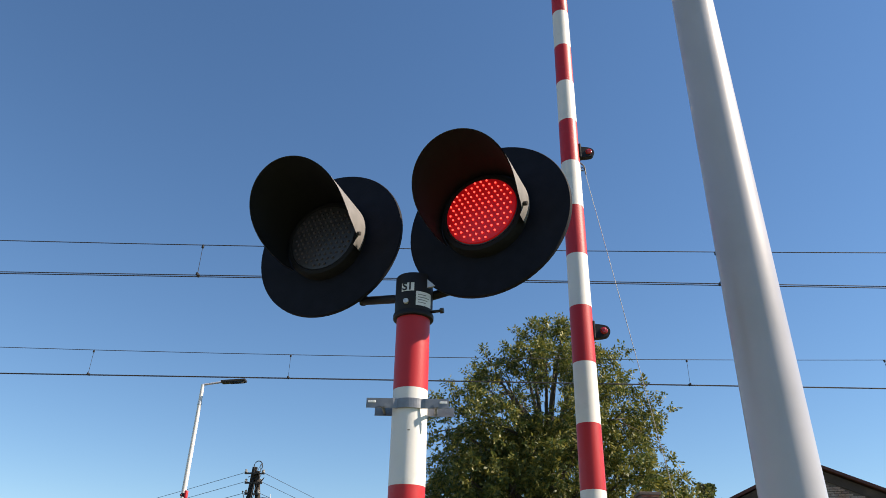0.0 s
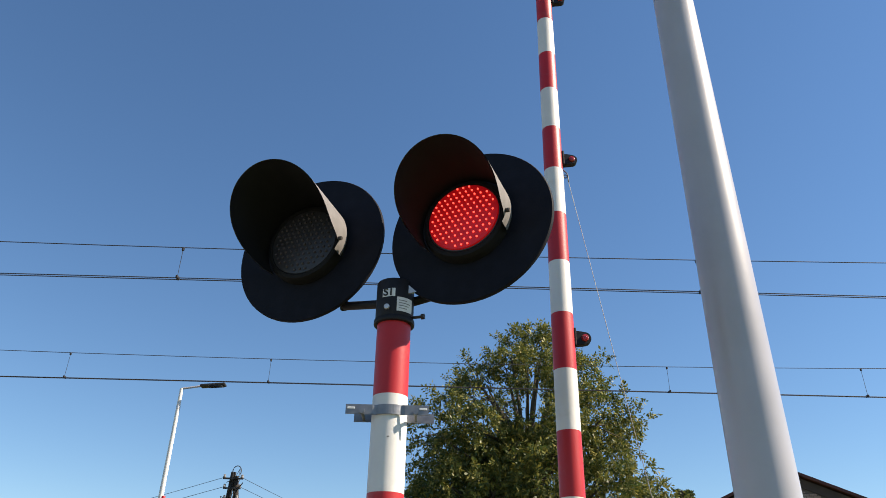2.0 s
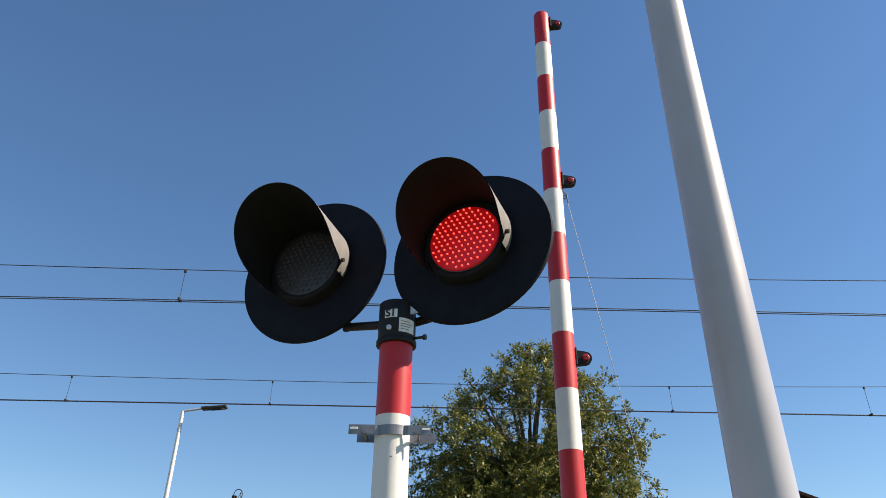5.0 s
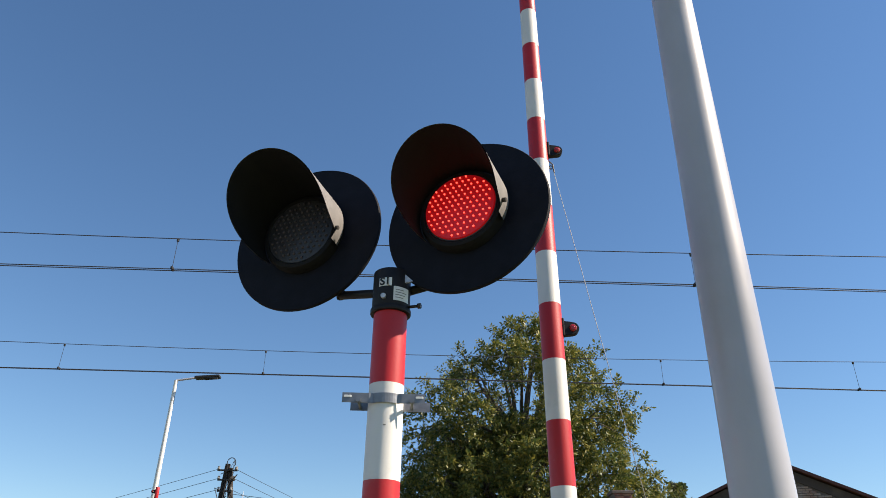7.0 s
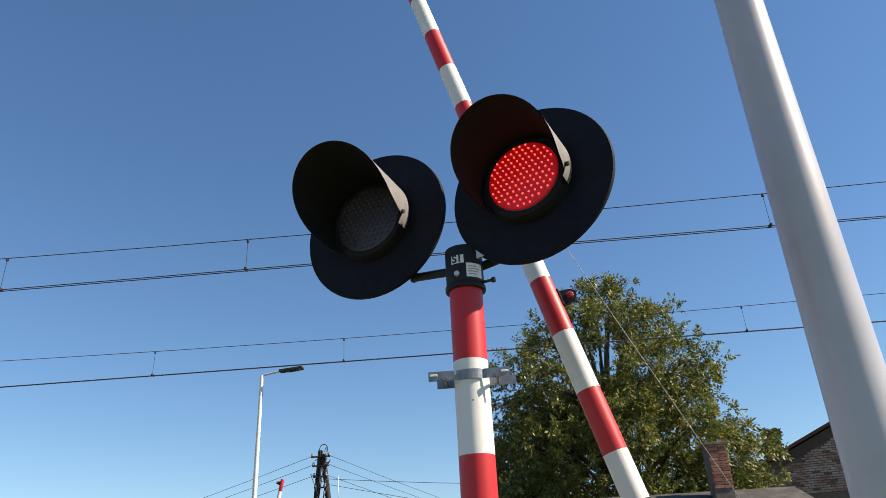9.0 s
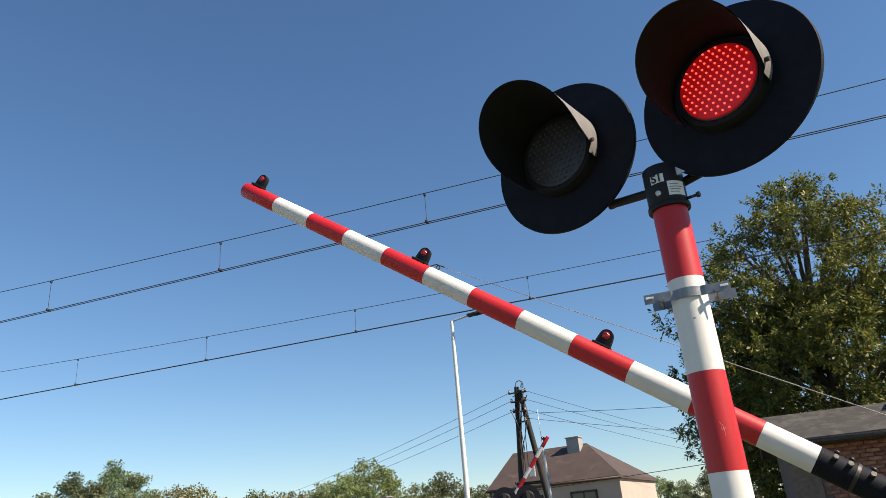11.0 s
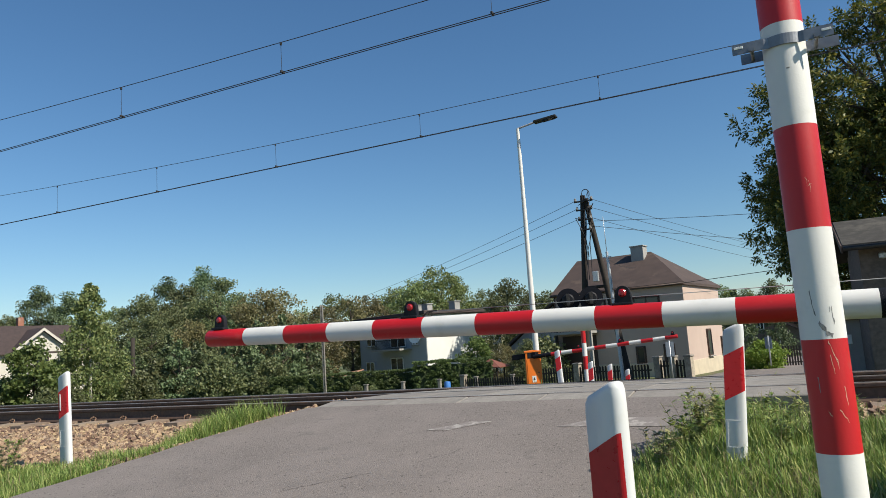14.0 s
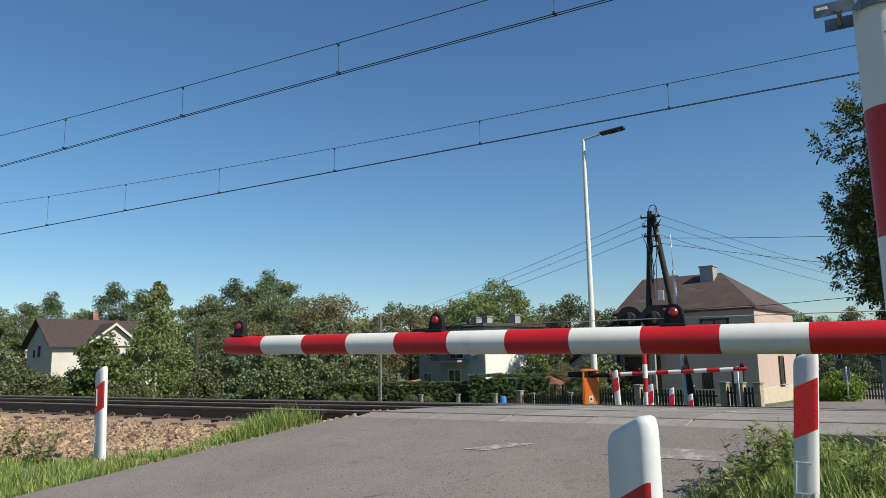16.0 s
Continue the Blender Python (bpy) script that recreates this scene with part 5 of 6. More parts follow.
for x, z, w, h in ((5.85, 3.95, 1.5, 1.35), (2.6, 3.9, 1.5, 1.5), (5.25, 1.3, 0.5, 0.95), (6.9, 1.35, 0.55, 0.95)):
    window(pink, (x, -0.02, z), w, h, 0, FRAME_BROWN, 1 if w > 1 else 0)
for y, z, w, h in ((4.2, 1.75, 0.85, 1.55), (7.1, 1.5, 0.4, 1.0)):
    window(pink, (LW + 0.02, y, z), w, h, 90, FRAME_BROWN, 0)
part("balcony", box((2.6, 1.2, 0.16), (1.5, -0.6, 2.85), 0.02), GREY_WALL, pink)
bal = bmesh.new()
for k in range(14):
    box((0.03, 0.03, 0.85), (0.25 + 0.19 * k, -1.15, 3.3), bm=bal)
box((2.6, 0.05, 0.06), (1.5, -1.15, 3.75), bm=bal)
part("balcony_rail", bal, FENCE_DARK, pink)
for x in (0.3, 2.7):
    part("balcony_post", box((0.18, 0.18, 2.8), (x, -1.1, 1.4), 0.02), GREY_WALL, pink)
part("dark_porch", box((2.2, 0.06, 2.3), (1.5, -0.03, 1.5), 0.01), FRAME_BROWN, pink)
part("gutter", tube((-0.15, -0.2, EV + 0.03), (LW + 0.15, -0.2, EV + 0.03), 0.06, n=8), FRAME_BROWN, pink)
part("downpipe", tube((0.1, -0.12, EV), (0.1, -0.12, 0), 0.05, n=8), FRAME_BROWN, pink)
annex = thing("garage", Matrix.Translation(PA + Vector((-3.4, 0.6, 0))) @ pose(0, 0, 0, 0, 0, yaw_a), "low grey garage with a sloping roof beside the house", "garage")
part("wall", prism([(0, 0), (3.3, 0), (3.3, 4.6), (0, 2.2)], 6, m=pose(0, 3, 0)), GREY_WALL, annex)
mesh_part("roof", [(-0.3, -0.3, 2.05), (3.35, -0.3, 4.7), (3.35, 6.3, 4.7), (-0.3, 6.3, 2.05), (-0.3, -0.3, 2.2), (3.35, -0.3, 4.85), (3.35, 6.3, 4.85), (-0.3, 6.3, 2.2)],
          [(0, 1, 2, 3), (4, 7, 6, 5), (0, 4, 5, 1), (3, 2, 6, 7), (0, 3, 7, 4), (1, 5, 6, 2)], ROOF_BROWN, annex)
part("door", box((1.6, 0.06, 1.9), (1.7, -0.03, 0.95), 0.01), FRAME_BROWN, annex)

# flat-roofed white house
CB = bearing(27.3, 61, -1.7)
flat = thing("house", Matrix.Translation(CB) @ pose(0, 0, 0, 0, 0, -27), "pale flat-roofed two-storey house with a balcony", "house", "houses")
part("wall", box((11.0, 8.4, 5.6), (-5.5, 4.2, 2.8), 0.02), WHITE_WALL, flat)
# thin added layer that paints the shade of the side turned from the sun
part("front_shade_layer", box((10.9, 0.03, 5.5), (-5.5, -0.013, 2.78), 0.004, segs=1), WHITE_SHADED, flat, "front wall layer with blue-grey shade put into its colour")
part("roof", box((11.9, 9.3, 0.3), (-5.5, 4.2, 5.75), 0.04), ROOF_DARK, flat, "dark flat roof slab")
for x, y in ((-6.2, 3.5), (-4.6, 3.6), (-2.0, 4.8)):
    c = part("chimney", box((0.9, 0.6, 0.9), (x, y, 6.3), 0.02), GREY_WALL, flat)
    part("chimney_cap", box((1.05, 0.75, 0.08), (x, y, 6.78), 0.01), GREY_WALL, c)
for x, z, w, h in ((-8.8, 3.9, 1.6, 1.4), (-4.3, 3.8, 2.4, 1.7), (-1.6, 3.8, 0.9, 1.5), (-9.2, 1.1, 1.5, 1.3), (-4.6, 1.2, 2.0, 1.7)):
    window(flat, (x, -0.045, z), w, h, 0, FRAME_WHITE, 1)
for y, z in ((6.0, 4.0), ):
    window(flat, (0.02, y, z), 1.5, 1.3, 90, FRAME_WHITE, 1)
part("balcony", box((4.6, 1.3, 0.16), (-4.6, -0.65, 2.75), 0.02), GREY_WALL, flat)
bal = bmesh.new()
for k in range(30):
    box((0.03, 0.03, 0.8), (-6.85 + 0.155 * k, -1.25, 3.2), bm=bal)
box((4.6, 0.05, 0.06), (-4.6, -1.25, 3.62), bm=bal)
part("balcony_rail", bal, FENCE_DARK, flat)
dish = part("satellite_dish", lathe([(0, 0.0), (0.25, 0.03), (0.45, 0.1), (0.6, 0.2), (0.59, 0.21), (0.44, 0.12), (0.24, 0.05), (0, 0.02)], 28, m=pose(-0.6, -0.75, 3.8, 100, 0, 20)), DISH, flat, "white satellite dish")
part("dish_arm", tube((-0.6, 0, 3.5), (-0.6, -0.7, 3.75), 0.03, n=8), GALV, dish)
shed2 = thing("lean_to", Matrix.Translation(bearing(34.8, 50, -1.8)) @ pose(0, 0, 0, 0, 0, -20) @ Matrix.Scale(0.72, 4), "low shed with a rusty sloping roof", "shed")
part("wall", box((4.2, 3, 1.6), (0, 0, 0.8), 0.02), GREY_WALL, shed2)
mesh_part("roof", [(-2.4, -1.8, 1.2), (2.4, -1.8, 1.7), (2.4, 1.8, 2.3), (-2.4, 1.8, 1.8), (-2.4, -1.8, 1.3), (2.4, -1.8, 1.8), (2.4, 1.8, 2.4), (-2.4, 1.8, 1.9)],
          [(3, 2, 1, 0), (4, 5, 6, 7), (0, 1, 5, 4), (1, 2, 6, 5), (2, 3, 7, 6), (3, 0, 4, 7)], mat("rusty_roof", (0.32, 0.17, 0.11), 0.85, var=0.2, scale=3, bump=0.3), shed2)

# house with a dark gabled roof among the trees
gab = thing("house", Matrix.Translation(bearing(56.5, 66, -2.0)) @ pose(0, 0, 0, 0, 0, 78) @ Matrix.Diagonal((0.6, 0.6, 0.78, 1)), "cream house with a dark tiled roof and a gabled dormer", "house", "houses")
part("wall", prism([(-4.5, 0), (4.5, 0), (4.5, 6.2), (0, 8.6), (-4.5, 6.2)], 13, m=pose(0, 0, 0, 0, 0, 90)), CREAM_WALL, gab)
v, f = gable_roof(-4.5, 4.5, -6.5, 6.5, 6.3, 2.45, 0.7)
gr = mesh_part("roof", v, f, ROOF_DARK, gab, "dark tiled gable roof")
gr.matrix_basis = pose(0, 0, 0, 0, 0, 90)
part("chimney", box((0.7, 0.7, 1.6), (1.0, -0.6, 9.0), 0.02), BRICK, gr)
part("dormer_wall", prism([(-2.8, 3.8), (2.8, 3.8), (2.8, 6.5), (0, 8.15), (-2.8, 6.5)], 3.5, m=pose(0.8, -3.4, 0)), CREAM_WALL, gab)
v, f = gable_roof(-2.8, 2.8, -5.2, -0.6, 6.6, 1.7, 0.5)
dr = mesh_part("dormer_roof", v, f, ROOF_DARK, gab)
dr.matrix_basis = pose(0.8, 0, 0)
mesh_part("barge_board", [(-3.35, -5.74, 6.12), (0, -5.74, 8.13), (3.35, -5.74, 6.12), (-3.35, -5.74, 6.42), (0, -5.74, 8.43), (3.35, -5.74, 6.42)], [(0, 1, 4, 3), (1, 2, 5, 4)], CREAM_WALL, dr)
for x, z, w, h in ((-3.0, 2.3, 1.6, 1.4), (2.0, 2.2, 1.8, 1.5), (0.8, 5.0, 1.6, 1.3)):
    window(gab, (x, -4.53 if z < 3 else -5.17, z), w, h, 0, FRAME_BROWN, 1)
for y, z, w, h in ((0, 5.6, 0.7, 1.0), (-2.0, 2.2, 0.9, 1.3), (1.8, 5.4, 0.4, 0.7)):
    window(gab, (-6.52, y, z), w, h, -90, FRAME_BROWN, 0)

# grey gabled house beyond the road, brick house behind it
old = thing("house", pose(-4.1, 95.3, -2.3, 0, 0, -12), "old dark brick house with a gabled brown roof", "house", "houses")
part("wall", prism([(-5.6, 0), (5.6, 0), (5.6, 2.1), (0, 4.85), (-5.6, 2.1)], 9, m=pose(0, 4.5, 0)), MORTAR, old)
v, f = gable_roof(-5.6, 5.6, 0, 9, 2.15, 2.8, 0.5)
mesh_part("roof", v, f, ROOF_BROWN, old)
for x, z, w, h in ((-2.5, 1.3, 0.9, 1.2), (2.2, 1.3, 0.9, 1.2), (0.6, 3.2, 0.8, 0.9)):
    window(old, (x, -0.02, z), w, h, 0, FRAME_WHITE, 1)
redh = thing("house", pose(5.2, 99.0, -2.3, 0, 0, 6), "brick house with pale window surrounds", "house", "houses")
part("wall", box((8, 7, 4.2), (0, 3.5, 2.1), 0.02), BRICK, redh)
v, f = gable_roof(-4, 4, 0, 7, 4.25, 1.6, 0.5)
mesh_part("roof", v, f, ROOF_BROWN, redh)
for x in (-2.6, -0.2, 2.2):
    window(redh, (x, -0.02, 2.0), 0.9, 1.4, 0, FRAME_WHITE, 1)

# ---- low brick railway shed, and a gabled brick house behind it ----
BX0, BX1, BY = 1.35, 6.4, 16.2
bld = thing("railway_building", pose(0, BY, 0), "old sooty brick railway shed with a brown pitched roof", "building")
part("wall", box((BX1 - BX0, 2.8, 3.1), ((BX0 + BX1) / 2, 1.43, 0.95), 0.01), MORTAR, bld, "sooty brick wall")
part("gable", prism([(0.03, 2.48), (2.83, 2.48), (1.43, 3.05)], BX1 - BX0 - 0.02, m=pose((BX0 + BX1) / 2, 0, 0, 0, 0, 90) @ pose(0, 0, 0)), MORTAR, bld)
rv = [(BX0 - 0.28, -0.42, 2.52), (BX1 + 0.3, -0.42, 2.52), (BX1 + 0.3, 1.43, 3.2), (BX0 - 0.28, 1.43, 3.2), (BX1 + 0.3, 3.28, 2.52), (BX0 - 0.28, 3.28, 2.52)]
rv += [(x, y, z - 0.11) for x, y, z in rv]
broof = mesh_part("roof", rv, [(0, 1, 2, 3), (3, 2, 4, 5), (7, 6, 9, 8), (8, 9, 11, 10), (0, 6, 7, 1), (1, 7, 8, 2), (2, 8, 10, 4), (4, 10, 11, 5), (5, 11, 9, 3), (3, 9, 6, 0)], SLATE, bld, "weathered grey felt roof")
part("gutter", tube((BX0 - 0.28, -0.46, 2.44), (BX1 + 0.3, -0.46, 2.44), 0.05, n=8), STEEL_DARK, broof)
part("barge_board", prism([(-0.44, 2.36), (1.43, 3.04), (3.3, 2.36), (3.3, 2.5), (1.43, 3.18), (-0.44, 2.5)], 0.03, m=pose(BX0 - 0.3, 0, 0, 0, 0, 90)), ROOF_EDGE, broof)
stack = part("chimney", box((0.42, 0.42, 1.25), (4.95, 0.9, 3.5), 0.01), MORTAR, bld, "old brick chimney stack")
flue_brick = None
for row in range(13):
    for k in range(2):
        fb_ = part("brick", box((0.19, 0.02, 0.062), (0, 0, 0), 0.004, segs=1), BRICK, stack) if flue_brick is None else flue_brick.copy()
        if flue_brick is None:
            flue_brick = fb_
        else:
            scene.collection.objects.link(fb_)
        fb_.matrix_basis = pose(4.85 + 0.2 * k + (0.02 if row % 2 else 0), 0.685, 3.2 + 0.074 * row)
part("chimney_cap", box((0.5, 0.5, 0.07), (4.95, 0.9, 4.14), 0.01), MORTAR, stack)
part("corner_pier", box((0.5, 0.12, 3.0), (BX0 + 0.25, -0.04, 0.95), 0.02), MORTAR, bld)
part("dark_doorway", box((1.3, 0.08, 2.2), (4.9, -0.02, 0.6), 0.02), FRAME_BROWN, bld)
part("wall_lamp", lathe([(0, 0), (0.07, 0.02), (0.08, 0.1), (0.03, 0.14), (0, 0.15)], 16, m=pose(1.75, -0.12, 2.2)), GALV, bld)
brick = part("brick", box((0.24, 0.03, 0.066), (0, 0, 0), 0.006, segs=1), BRICK, bld)
brick.matrix_basis = pose(BX0 + 0.65, -0.01, 0.5)
for row in range(26):
    for k in range(11):
        bk = brick.copy()
        scene.collection.objects.link(bk)
        bk.matrix_basis = pose(BX0 + 0.66 + 0.255 * k + (0.127 if row % 2 else 0) + random.uniform(-0.004, 0.004), 0.018 - random.uniform(0, 0.008), 0.42 + 0.077 * row, 0, random.uniform(-0.6, 0.6), 0)
gh = thing("house", pose(14.85, 29.5, -0.9, 0, 0, -14), "brick house with a maroon gabled roof and patched brick gable", "house", "houses")
part("wall", prism([(-6.6, 0), (6.6, 0), (6.6, 5.4), (0, 8.37), (-6.6, 5.4)], 9, m=pose(0, 4.5, 0)), MORTAR, gh, "weathered brick gable")
v, f = gable_roof(-6.6, 6.6, 0, 9, 5.45, 2.97, 0.25, 0.12)
maroon = mesh_part("roof", v, f, mat("maroon_roof", (0.1, 0.032, 0.028), 0.75, var=0.2, bump=0.3), gh, "maroon sheet roof")
for side in (-1, 1):
    part("frieze", prism([(0, 8.36), (side * 6.7, 5.33), (side * 6.7, 4.95), (0, 7.98)], 0.05, m=pose(0, -0.02, 0)), ROOF_BROWN, gh, "dark smooth band under the verge")
PALE_BRICK = mat("worn_pale_brick", (0.27, 0.15, 0.12), 0.95, var=0.25, scale=20, bump=0.4, bscale=60, stain=(0.4, 0.33, 0.3), stain_scale=1.2, stain_at=(0.42, 0.62), island=0.3)
gbm = bmesh.new()
rb = random.Random(3)
for row in range(36):
    for k in range(-19, 20):
        z = 5.2 + 0.09 * row
        x = k * 0.27 + (0.135 if row % 2 else 0)
        if abs(x) < (8.0 - z) / 0.45 - 0.25 and rb.random() > 0.05:
            box((0.25, 0.04, 0.068), (x, -0.012 - rb.uniform(0, 0.014), z), bm=gbm)
tagged(part("gable_bricks", gbm, PALE_BRICK, gh, "worn pale red bricks"), kind="stuff")
flue = part("chimney", box((0.55, 0.55, 1.5), (-3.9, 1.0, 7.1), 0.02), MORTAR, gh, "chimney grown over with ivy")


def ivy_envelope(g):
    return (-3.9 + g.uniform(-0.32, 0.32), 1.0 + g.uniform(-0.35, 0.35), g.uniform(6.7, 7.85)), g.uniform(0.7, 1.2)


V, F = crown_arrays(77, 40, 2400, ivy_envelope, 0.22, 0.09, 0.5)
fast_mesh("ivy", V, F, HEDGE, flue, "dark green ivy")
grey_shed = thing("shed", pose(0.95, 18.2, -0.6), "small dark grey shed beside the brick building", "shed")
part("wall", box((1.6, 3.0, 1.75), (0, 1.5, 0.87), 0.02), GREY_WALL, grey_shed)
part("roof", box((1.8, 3.3, 0.1), (0, 1.5, 1.8), 0.02, turn=pose(0, 0, 0, 3, 0, 0)), ROOF_DARK, grey_shed)
part("warning_sign", box((0.22, 0.02, 0.2), (0.1, -0.015, 1.25), 0.0), LABEL, grey_shed)

# ---- far barrier, signal and lamp ----
far_cab = barrier_cabinet(pose(-6.55, 19.1, -0.36, 0, 0, 22), (0.42, 0.42, 1.16), "orange steel barrier drive cabinet beyond the tracks")
FAR_P = (-6.28, 18.9, 0.66)
far_boom = boom(boom_pose(2.4, FAR_P, 0.0, 0.0, -1), 3.68, 0.305, 0.0, 0.055, 11, 1.0, (0.35, 4.75, 8.4), "far striped barrier boom with red lamps", 0.5)
part("counterweight", box((0.7, 0.05, 0.14), (-0.45, 0, 0.05), 0.01), BLACK, far_boom)
fsig = thing("crossing_signal", pose(-4.78, 18.0, -0.3), "striped signal mast beyond the tracks, seen from behind", "crossing signal", "crossing signals")
z = 1.9
for i in range(8):
    part("mast_band", tube((0, 0, z - 0.33), (0, 0, z), 0.06, n=20), WHITE if i % 2 == 0 else RED, fsig)
    z -= 0.33
part("collar", tube((0, 0, 1.88), (0, 0, 2.1), 0.07, n=20), BLACK_PLASTIC, fsig)
for s in (-1, 1):
    hd = new("signal_head")
    hd.parent = fsig
    hd.matrix_basis = pose(s * 0.3 - 0.02, 0.05, 2.36, 0, 0, 195)
    part("backboard", lathe([(0, -0.004), (0.3, -0.004), (0.3, 0.004), (0, 0.006)], 40, m=pose(0, 0, 0, 90, 0, 0)), BLACK, hd)
    part("housing", lathe([(0, -0.17), (0.12, -0.17), (0.155, -0.13), (0.16, -0.01)], 24, m=pose(0, 0, 0, 90, 0, 0)), BLACK_PLASTIC, hd)
    part("hood", lathe([(0.17, 0.0), (0.18, 0.25), (0.177, 0.25), (0.167, 0.0)], 24, m=pose(0, 0, 0, 90, 0, 0)), BLACK_MATT, hd)
    part("bracket", box((0.08, 0.02, 0.3), (0, 0.19, 0), 0.004), STEEL_DARK, hd)

lampf = thing("street_lamp", pose(-6.9, 20.5, -0.4), "tall white street lamp with a flat led head", "street lamp", "lamp posts")
part("shaft", tube((0, 0, 0), (0, 0, 8.0), 0.095, 0.05, n=24), WHITE, lampf)
part("arm", tube((0, 0, 8.0), (0.6, 0, 8.1), 0.03, n=12), POLE_GREY, lampf)
lh = part("lamp_head", box((0.72, 0.26, 0.07), (0.9, 0, 8.12), 0.025, turn=pose(0, 0, 0, 0, -5, 0)), STEEL_DARK, lampf, "flat grey led lamp head")
part("diffuser", box((0.4, 0.2, 0.01), (1.0, 0, 8.085), 0.0, turn=pose(0, 0, 0, 0, -5, 0)), GLASS_DARK, lh)
part("collar", tube((0, 0, 7.4), (0, 0, 7.5), 0.06, n=16), GALV, lampf)

# ---- timber power pole with its wires ----
pp = thing("power_pole", pose(-6.9, 28, -0.9), "dark twin-legged timber power pole with cables and insulators", "power pole", "power poles")
TOPZ = 7.6
part("leg", tube((-0.55, 0, 0), (-0.04, 0, TOPZ), 0.14, 0.1, n=14), OLD_WOOD, pp)
part("leg", tube((1.15, 0, 0), (0.06, 0, TOPZ - 0.15), 0.14, 0.1, n=14), OLD_WOOD, pp)
part("brace", tube((-0.3, 0, 3.9), (0.6, 0, 3.9), 0.06, n=10), OLD_WOOD, pp)
for k, zz in enumerate((7.35, 7.0, 6.6, 6.2)):
    part("crossbar", box((0.75 - 0.1 * k, 0.06, 0.06), (0, -0.12, zz), 0.005, segs=1), STEEL_DARK, pp)
    for s in (-1, 1):
        part("insulator", lathe([(0, 0), (0.05, 0.0), (0.06, 0.04), (0.035, 0.06), (0.05, 0.1), (0, 0.13)], 12, m=pose(s * (0.33 - 0.05 * k), -0.12, zz + 0.03)), PORCELAIN, pp)
for k in range(7):
    r_ = random.Random(k)
    part("cable", sweep([(r_.uniform(-0.3, 0.3), -0.15, 7.4 - 0.2 * k), (r_.uniform(-0.45, 0.45), -0.2, 7.7 - 0.25 * k), (r_.uniform(-0.2, 0.2), -0.16, 7.1 - 0.3 * k), (r_.uniform(-0.1, 0.1), -0.12, 6.0 - 0.3 * k)], 0.016, 5), WIRE, pp)
part("cable_loop", sweep([(0.1 + 0.16 * math.cos(a), -0.1, TOPZ + 0.02 + 0.2 * math.sin(a)) for a in np.linspace(-0.6, 3.6, 12)], 0.018, 5), WIRE, pp)
part("junction_box", box((0.22, 0.15, 0.4), (0.22, -0.15, 4.3), 0.02), GALV, pp)
wz = -0.9
for k, (dx, dz, ex, ey, ez) in enumerate(((-0.3, 7.4, -60, 75, 6.0), (-0.3, 7.05, -60, 75, 5.6), (-0.25, 6.65, -60, 75, 5.2), (0.3, 7.4, 5, 78, 6.4), (0.3, 7.05, 5, 78, 6.0), (0.25, 6.65, 5, 78, 5.3), (0.3, 6.5, 30, 30, 5.6), (0.3, 6.3, 14, 46, 3.6), (0.28, 5.4, -8.0, 43.5, 5.0))):
    tagged(part("power_cable", sweep(sag((-6.9 + dx, 27.9, dz + wz), (ex, ey, ez), 0.9 if abs(ex) > 20 else 0.3, 18), 0.009, 4), WIRE), "thin dark overhead power cable", "cable", "power cables")
tagged(part("power_cable", sweep(sag((-60, 52, 4.4), (22, 21, 4.0), 1.3, 24), 0.012, 4), WIRE), "thick dark overhead cable", "cable", "power cables")
mastp = thing("antenna_pole", pose(-5.6, 26, -0.8), "slim grey steel pole with a small antenna", "pole")
part("pole", tube((0, 0, 0), (-0.15, 0, 4.9), 0.07, 0.05, n=12), GALV, mastp)
part("antenna", tube((-0.15, 0, 4.9), (-0.17, 0, 6.2), 0.012, n=6), GALV, mastp)
part("bracket", box((0.3, 0.05, 0.05), (-0.15, 0, 4.7), 0.005, segs=1), GALV, mastp)
lat = thing("lattice_pole", Matrix.Translation(bearing(35.6, 37, -1.6)), "old slotted concrete pole beside the tracks", "pole")
for s in (-1, 1):
    part("leg", box((0.045, 0.08, 5.2), (s * 0.055, 0, 2.6), 0.01, segs=1), CONCRETE, lat)
for k in range(13):
    part("rung", box((0.066, 0.07, 0.07), (0, 0, 0.3 + 0.38 * k), 0.0), CONCRETE, lat)
stump = thing("wooden_post", Matrix.Translation(bearing(49.4, 46, -1.5)), "weathered wooden post among the bushes", "post")
part("post", tube((0, 0, 0), (0.03, 0, 4.3), 0.14, 0.12, n=10), OLD_WOOD, stump)

# ---- garden fences, gazebo, barrel ----
def picket_fence(a, b, h, label, post_gap=2.4):
    a, b = Vector(a), Vector(b)
    d = b - a
    ln = d.to_2d().length
    fnc = thing("fence", Matrix.Translation(a) @ pose(0, 0, 0, 0, 0, math.degrees(math.atan2(d.y, d.x))), label, "fence", "garden fences")
    n = int(ln / 0.14)
    slat = None
    for k in range(n):
        if slat is None:
            slat = part("slat", prism([(-0.045, 0), (0.045, 0), (0.045, h - 0.05), (0, h), (-0.045, h - 0.05)], 0.02), FENCE_DARK, fnc)
        else:
            s = slat.copy()
            scene.collection.objects.link(s)
            s.matrix_basis = pose(k * ln / n, 0, 0)
    for zz in (0.25, h - 0.25):
        part("rail", box((ln, 0.04, 0.06), (ln / 2, 0.03, zz)), FENCE_DARK, fnc)
    k = 0.0
    while k <= ln + 0.1:
        p = part("pillar", box((0.28, 0.28, h + 0.1), (k, 0.05, (h + 0.1) / 2), 0.02), PILLAR, fnc, "stone fence pillar")
        part("pillar_cap", box((0.34, 0.34, 0.07), (k, 0.05, h + 0.14), 0.015), CONCRETE, p)
        k += post_gap


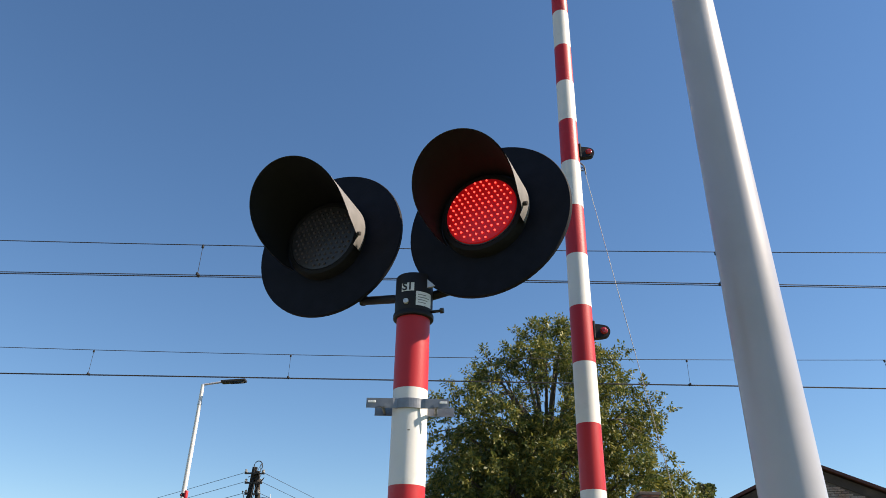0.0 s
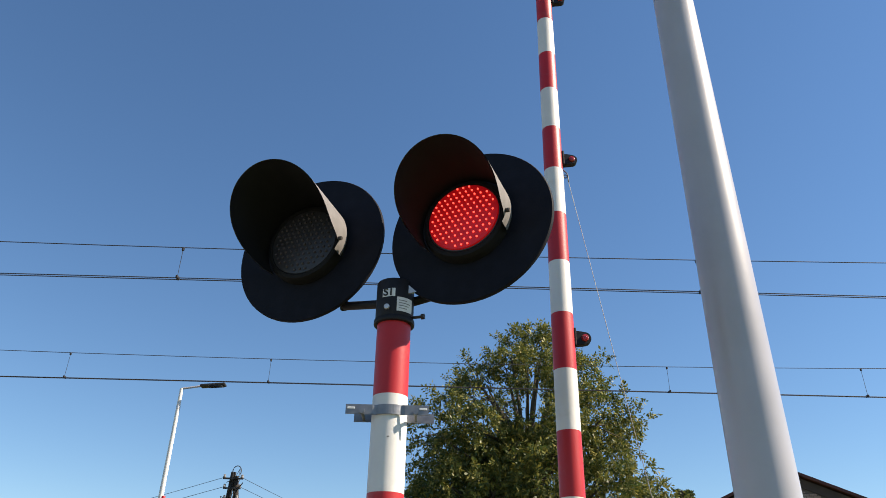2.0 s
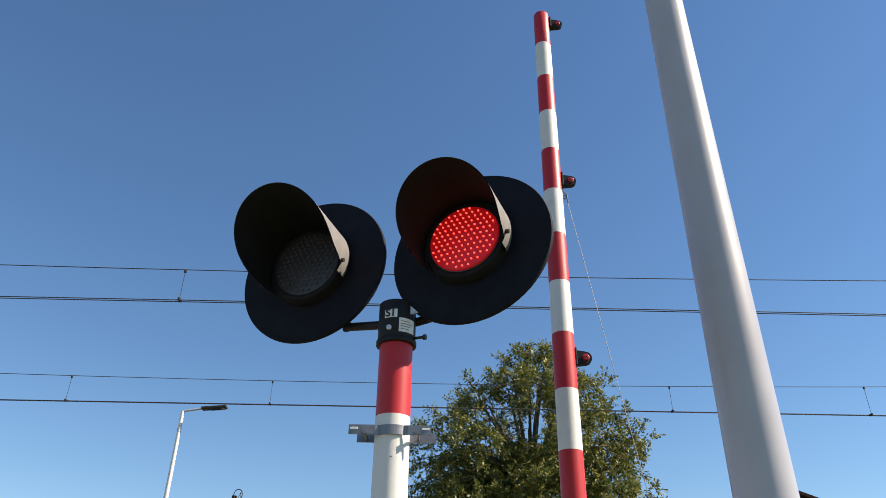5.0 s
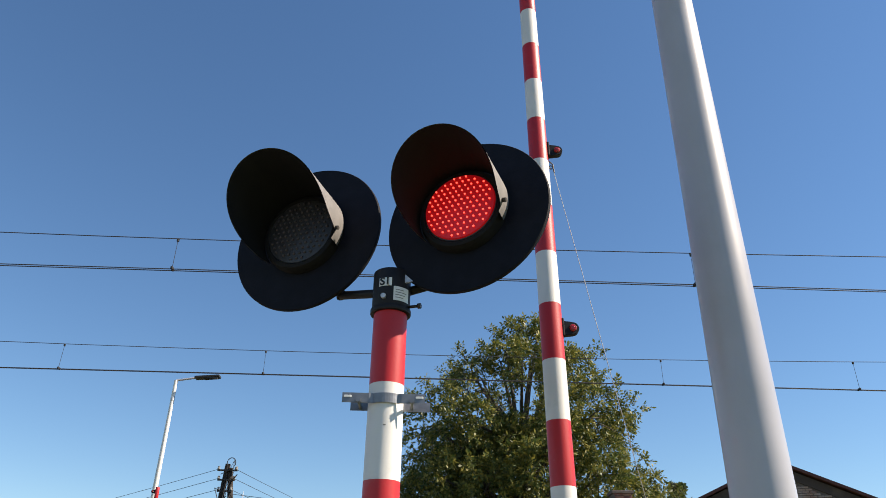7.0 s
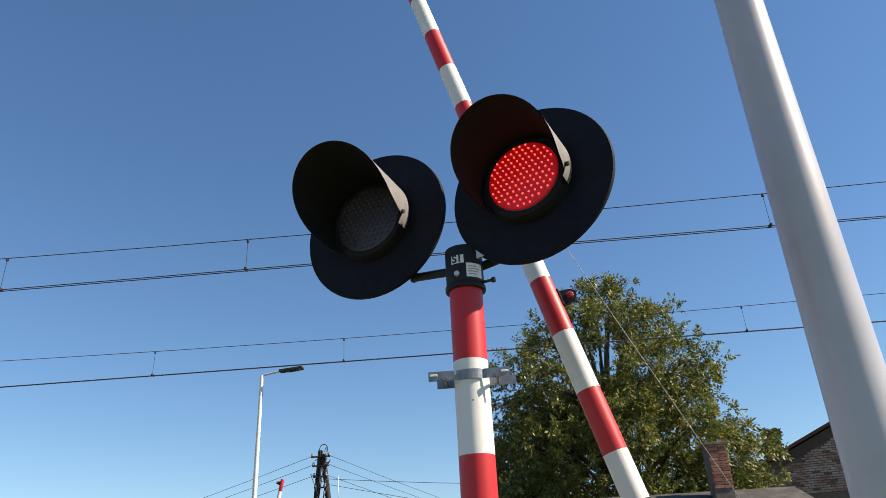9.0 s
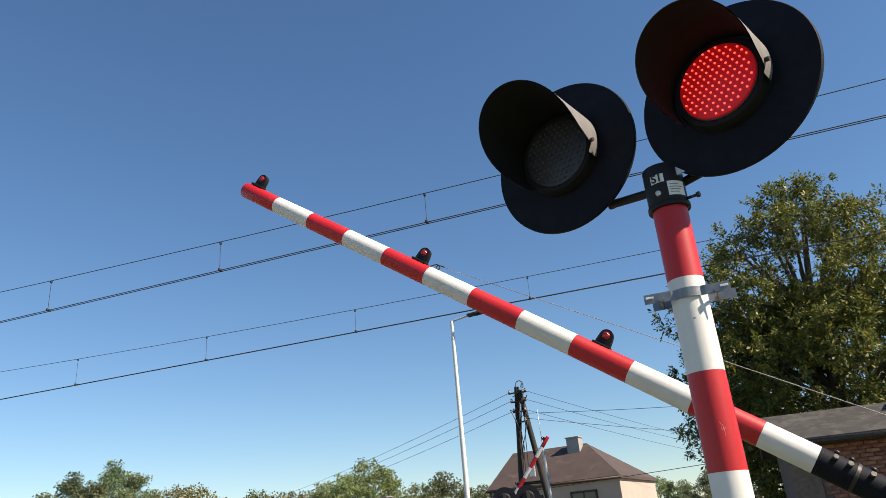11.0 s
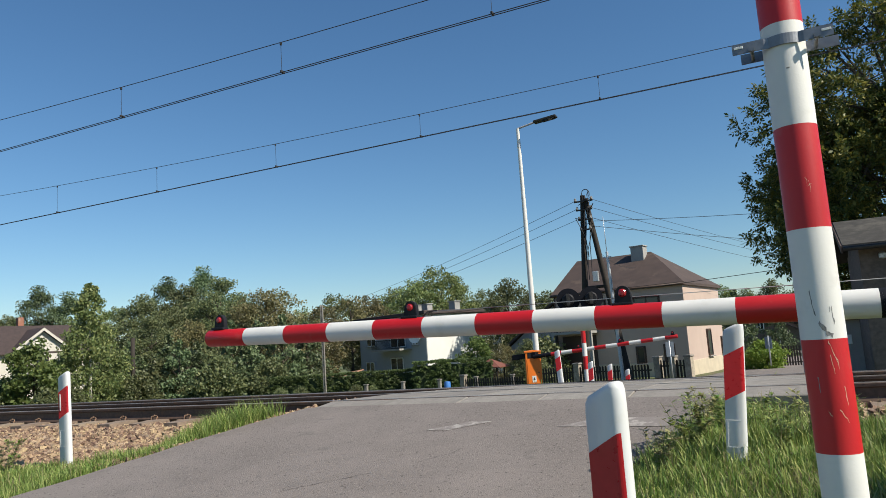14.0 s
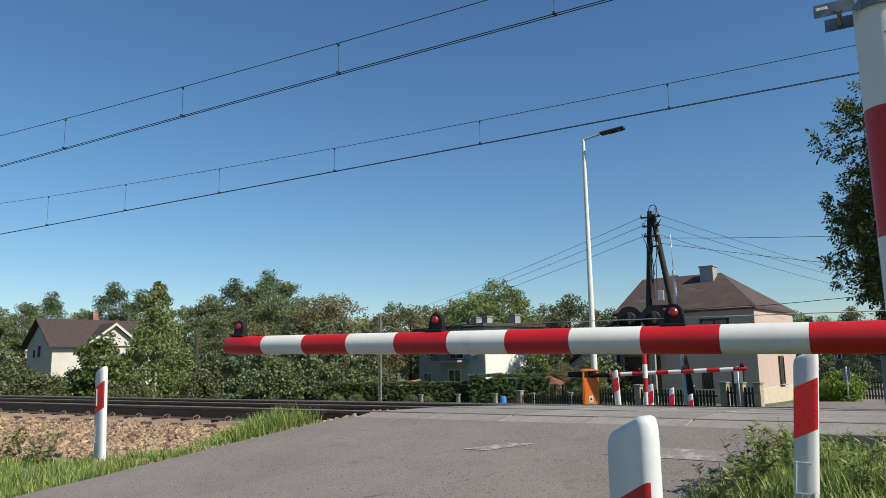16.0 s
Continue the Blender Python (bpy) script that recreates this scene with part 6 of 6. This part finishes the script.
picket_fence((-11.4, 33.2, -1.5), (-5.6, 31.6, -1.38), 1.25, "dark picket fence between stone pillars")
picket_fence((-5.3, 31.5, -1.35), (-3.9, 31.0, -1.35), 1.25, "short dark picket fence between stone pillars", 0.7)
picket_fence((-15.5, 34.0, -1.6), (-11.9, 33.3, -1.5), 1.0, "low dark picket fence beside the hedge", 9.0)
picket_fence((-1.2, 46.0, -1.4), (1.6, 46.0, -1.4), 1.2, "dark garden fence by the far road", 3.0)
wire_fence = thing("post_fence", pose(0, 0, 0), "low concrete posts with rails beside the tracks", "fence", "garden fences")
for k in range(5):
    p = bearing(32.4 - 2.9 * k, 37, -1.55)
    part("post", box((0.17, 0.17, 0.95), (p.x, p.y, p.z + 0.5), 0.03), CONCRETE, wire_fence)
    part("post_cap", box((0.23, 0.23, 0.06), (p.x, p.y, p.z + 0.97), 0.02), CONCRETE, wire_fence)
brl = thing("barrel", Matrix.Translation(bearing(26.0, 36, -1.45)) @ Matrix.Scale(0.8, 4), "blue plastic barrel by the fence", "barrel")
part("body", lathe([(0, 0), (0.18, 0.0), (0.2, 0.1), (0.21, 0.5), (0.2, 0.92), (0.18, 0.98), (0, 1.0)], 20), BLUE, brl)
gz = thing("gazebo", Matrix.Translation(bearing(22.4, 42, -1.55)) @ Matrix.Scale(0.8, 4), "wooden garden gazebo with a red hipped roof", "gazebo")
v, f = hip_roof(-0.8, 0.8, -0.8, 0.8, 1.6, 0.55, 1.0, 0.25, 0.06)
mesh_part("roof", v, f, mat("red_roof", (0.16, 0.055, 0.04), 0.8, var=0.15, bump=0.2), gz)
for x in (-0.72, 0.72):
    for y in (-0.72, 0.72):
        part("post", box((0.1, 0.1, 1.6), (x, y, 0.8), 0.01, segs=1), FENCE_DARK, gz)
lt = bmesh.new()
for k in range(-5, 6):
    for s in (-1, 1):
        box((0.04, 0.02, 1.2), (k * 0.11, -0.72, 0.85), bm=lt, turn=pose(0, 0, 0, 0, 38 * s, 0))
part("lattice", lt, mat("lattice_wood", (0.12, 0.06, 0.04), 0.8, var=0.2, bump=0.2), gz)
for x, y, hgt, a in ((-4.6, 30.6, 1.7, 20), (-1.2, 40.5, 1.5, -10)):
    sg = thing("road_sign", pose(x, y, -1.0, 0, 0, a), "blue-grey road sign panels seen edge-on on a post", "road sign", "road signs")
    part("post", tube((0, 0, 0), (0, 0, hgt), 0.035, n=10), GALV, sg)
    for k in (-1, 1):
        part("panel", box((0.13, 0.02, 0.6), (k * 0.1, -0.03, hgt - 0.35), 0.004, segs=1), SIGN_BLUE, sg)


# ---- movement ----
def motions():
    # boom angles in degrees above level
    near = [(0, 90.78), (3, 90.82), (5.8, 90.8), (6.3, 90.7), (6.6, 90.35), (7, 89.43), (7.5, 87.3), (8, 84.4), (8.2, 82.8), (9.25, 70.7), (10.3, 51.2), (10.5, 46.71), (11, 35.17), (11.5, 24.69), (12, 16.26),
            (12.5, 9.97), (13, 5.7), (13.5, 2.87), (14, 1.45), (14.5, 0.87), (15, 0.95), (16, 0.97)]
    walk(near_boom, [(t, boom_pose(a)) for t, a in near])
    walk(rope, [(t, rope_pose(a)) for t, a in near])
    far = [(0, 90), (7, 90), (8.2, 86.5), (9.25, 77), (10.5, 61.9), (11, 51.5), (11.5, 40.3), (12, 29.2), (12.5, 19.5), (13, 13), (13.5, 8.0), (14, 4.6), (14.5, 2.7), (15, 2.3), (16, 2.2)]
    walk(far_boom, [(t, boom_pose(a, FAR_P, 0.0, 0.0, -1)) for t, a in far])
    # the diode boards come forward to the lens and draw back behind it in turn
    for side, first_on, first_off, lit in (("right", 0.74, 0.28, True), ("left", 0.18, 0.68, False)):
        changes = [(t0 + 1.01 * k, s) for k in range(17) for t0, s in ((first_on, True), (first_off, False))]
        rows = [(0, pose(0, -0.068 if lit else -0.01, 0))]
        state = lit
        for t, s in sorted(changes):
            if t > 15.9 or s == state:
                continue
            rows += [(t - 0.034, pose(0, -0.068 if state else -0.01, 0)), (t + 0.034, pose(0, -0.068 if s else -0.01, 0))]
            state = s
        rows.append((16, pose(0, -0.068 if state else -0.01, 0)))
        walk(leds[side], rows)


motions()
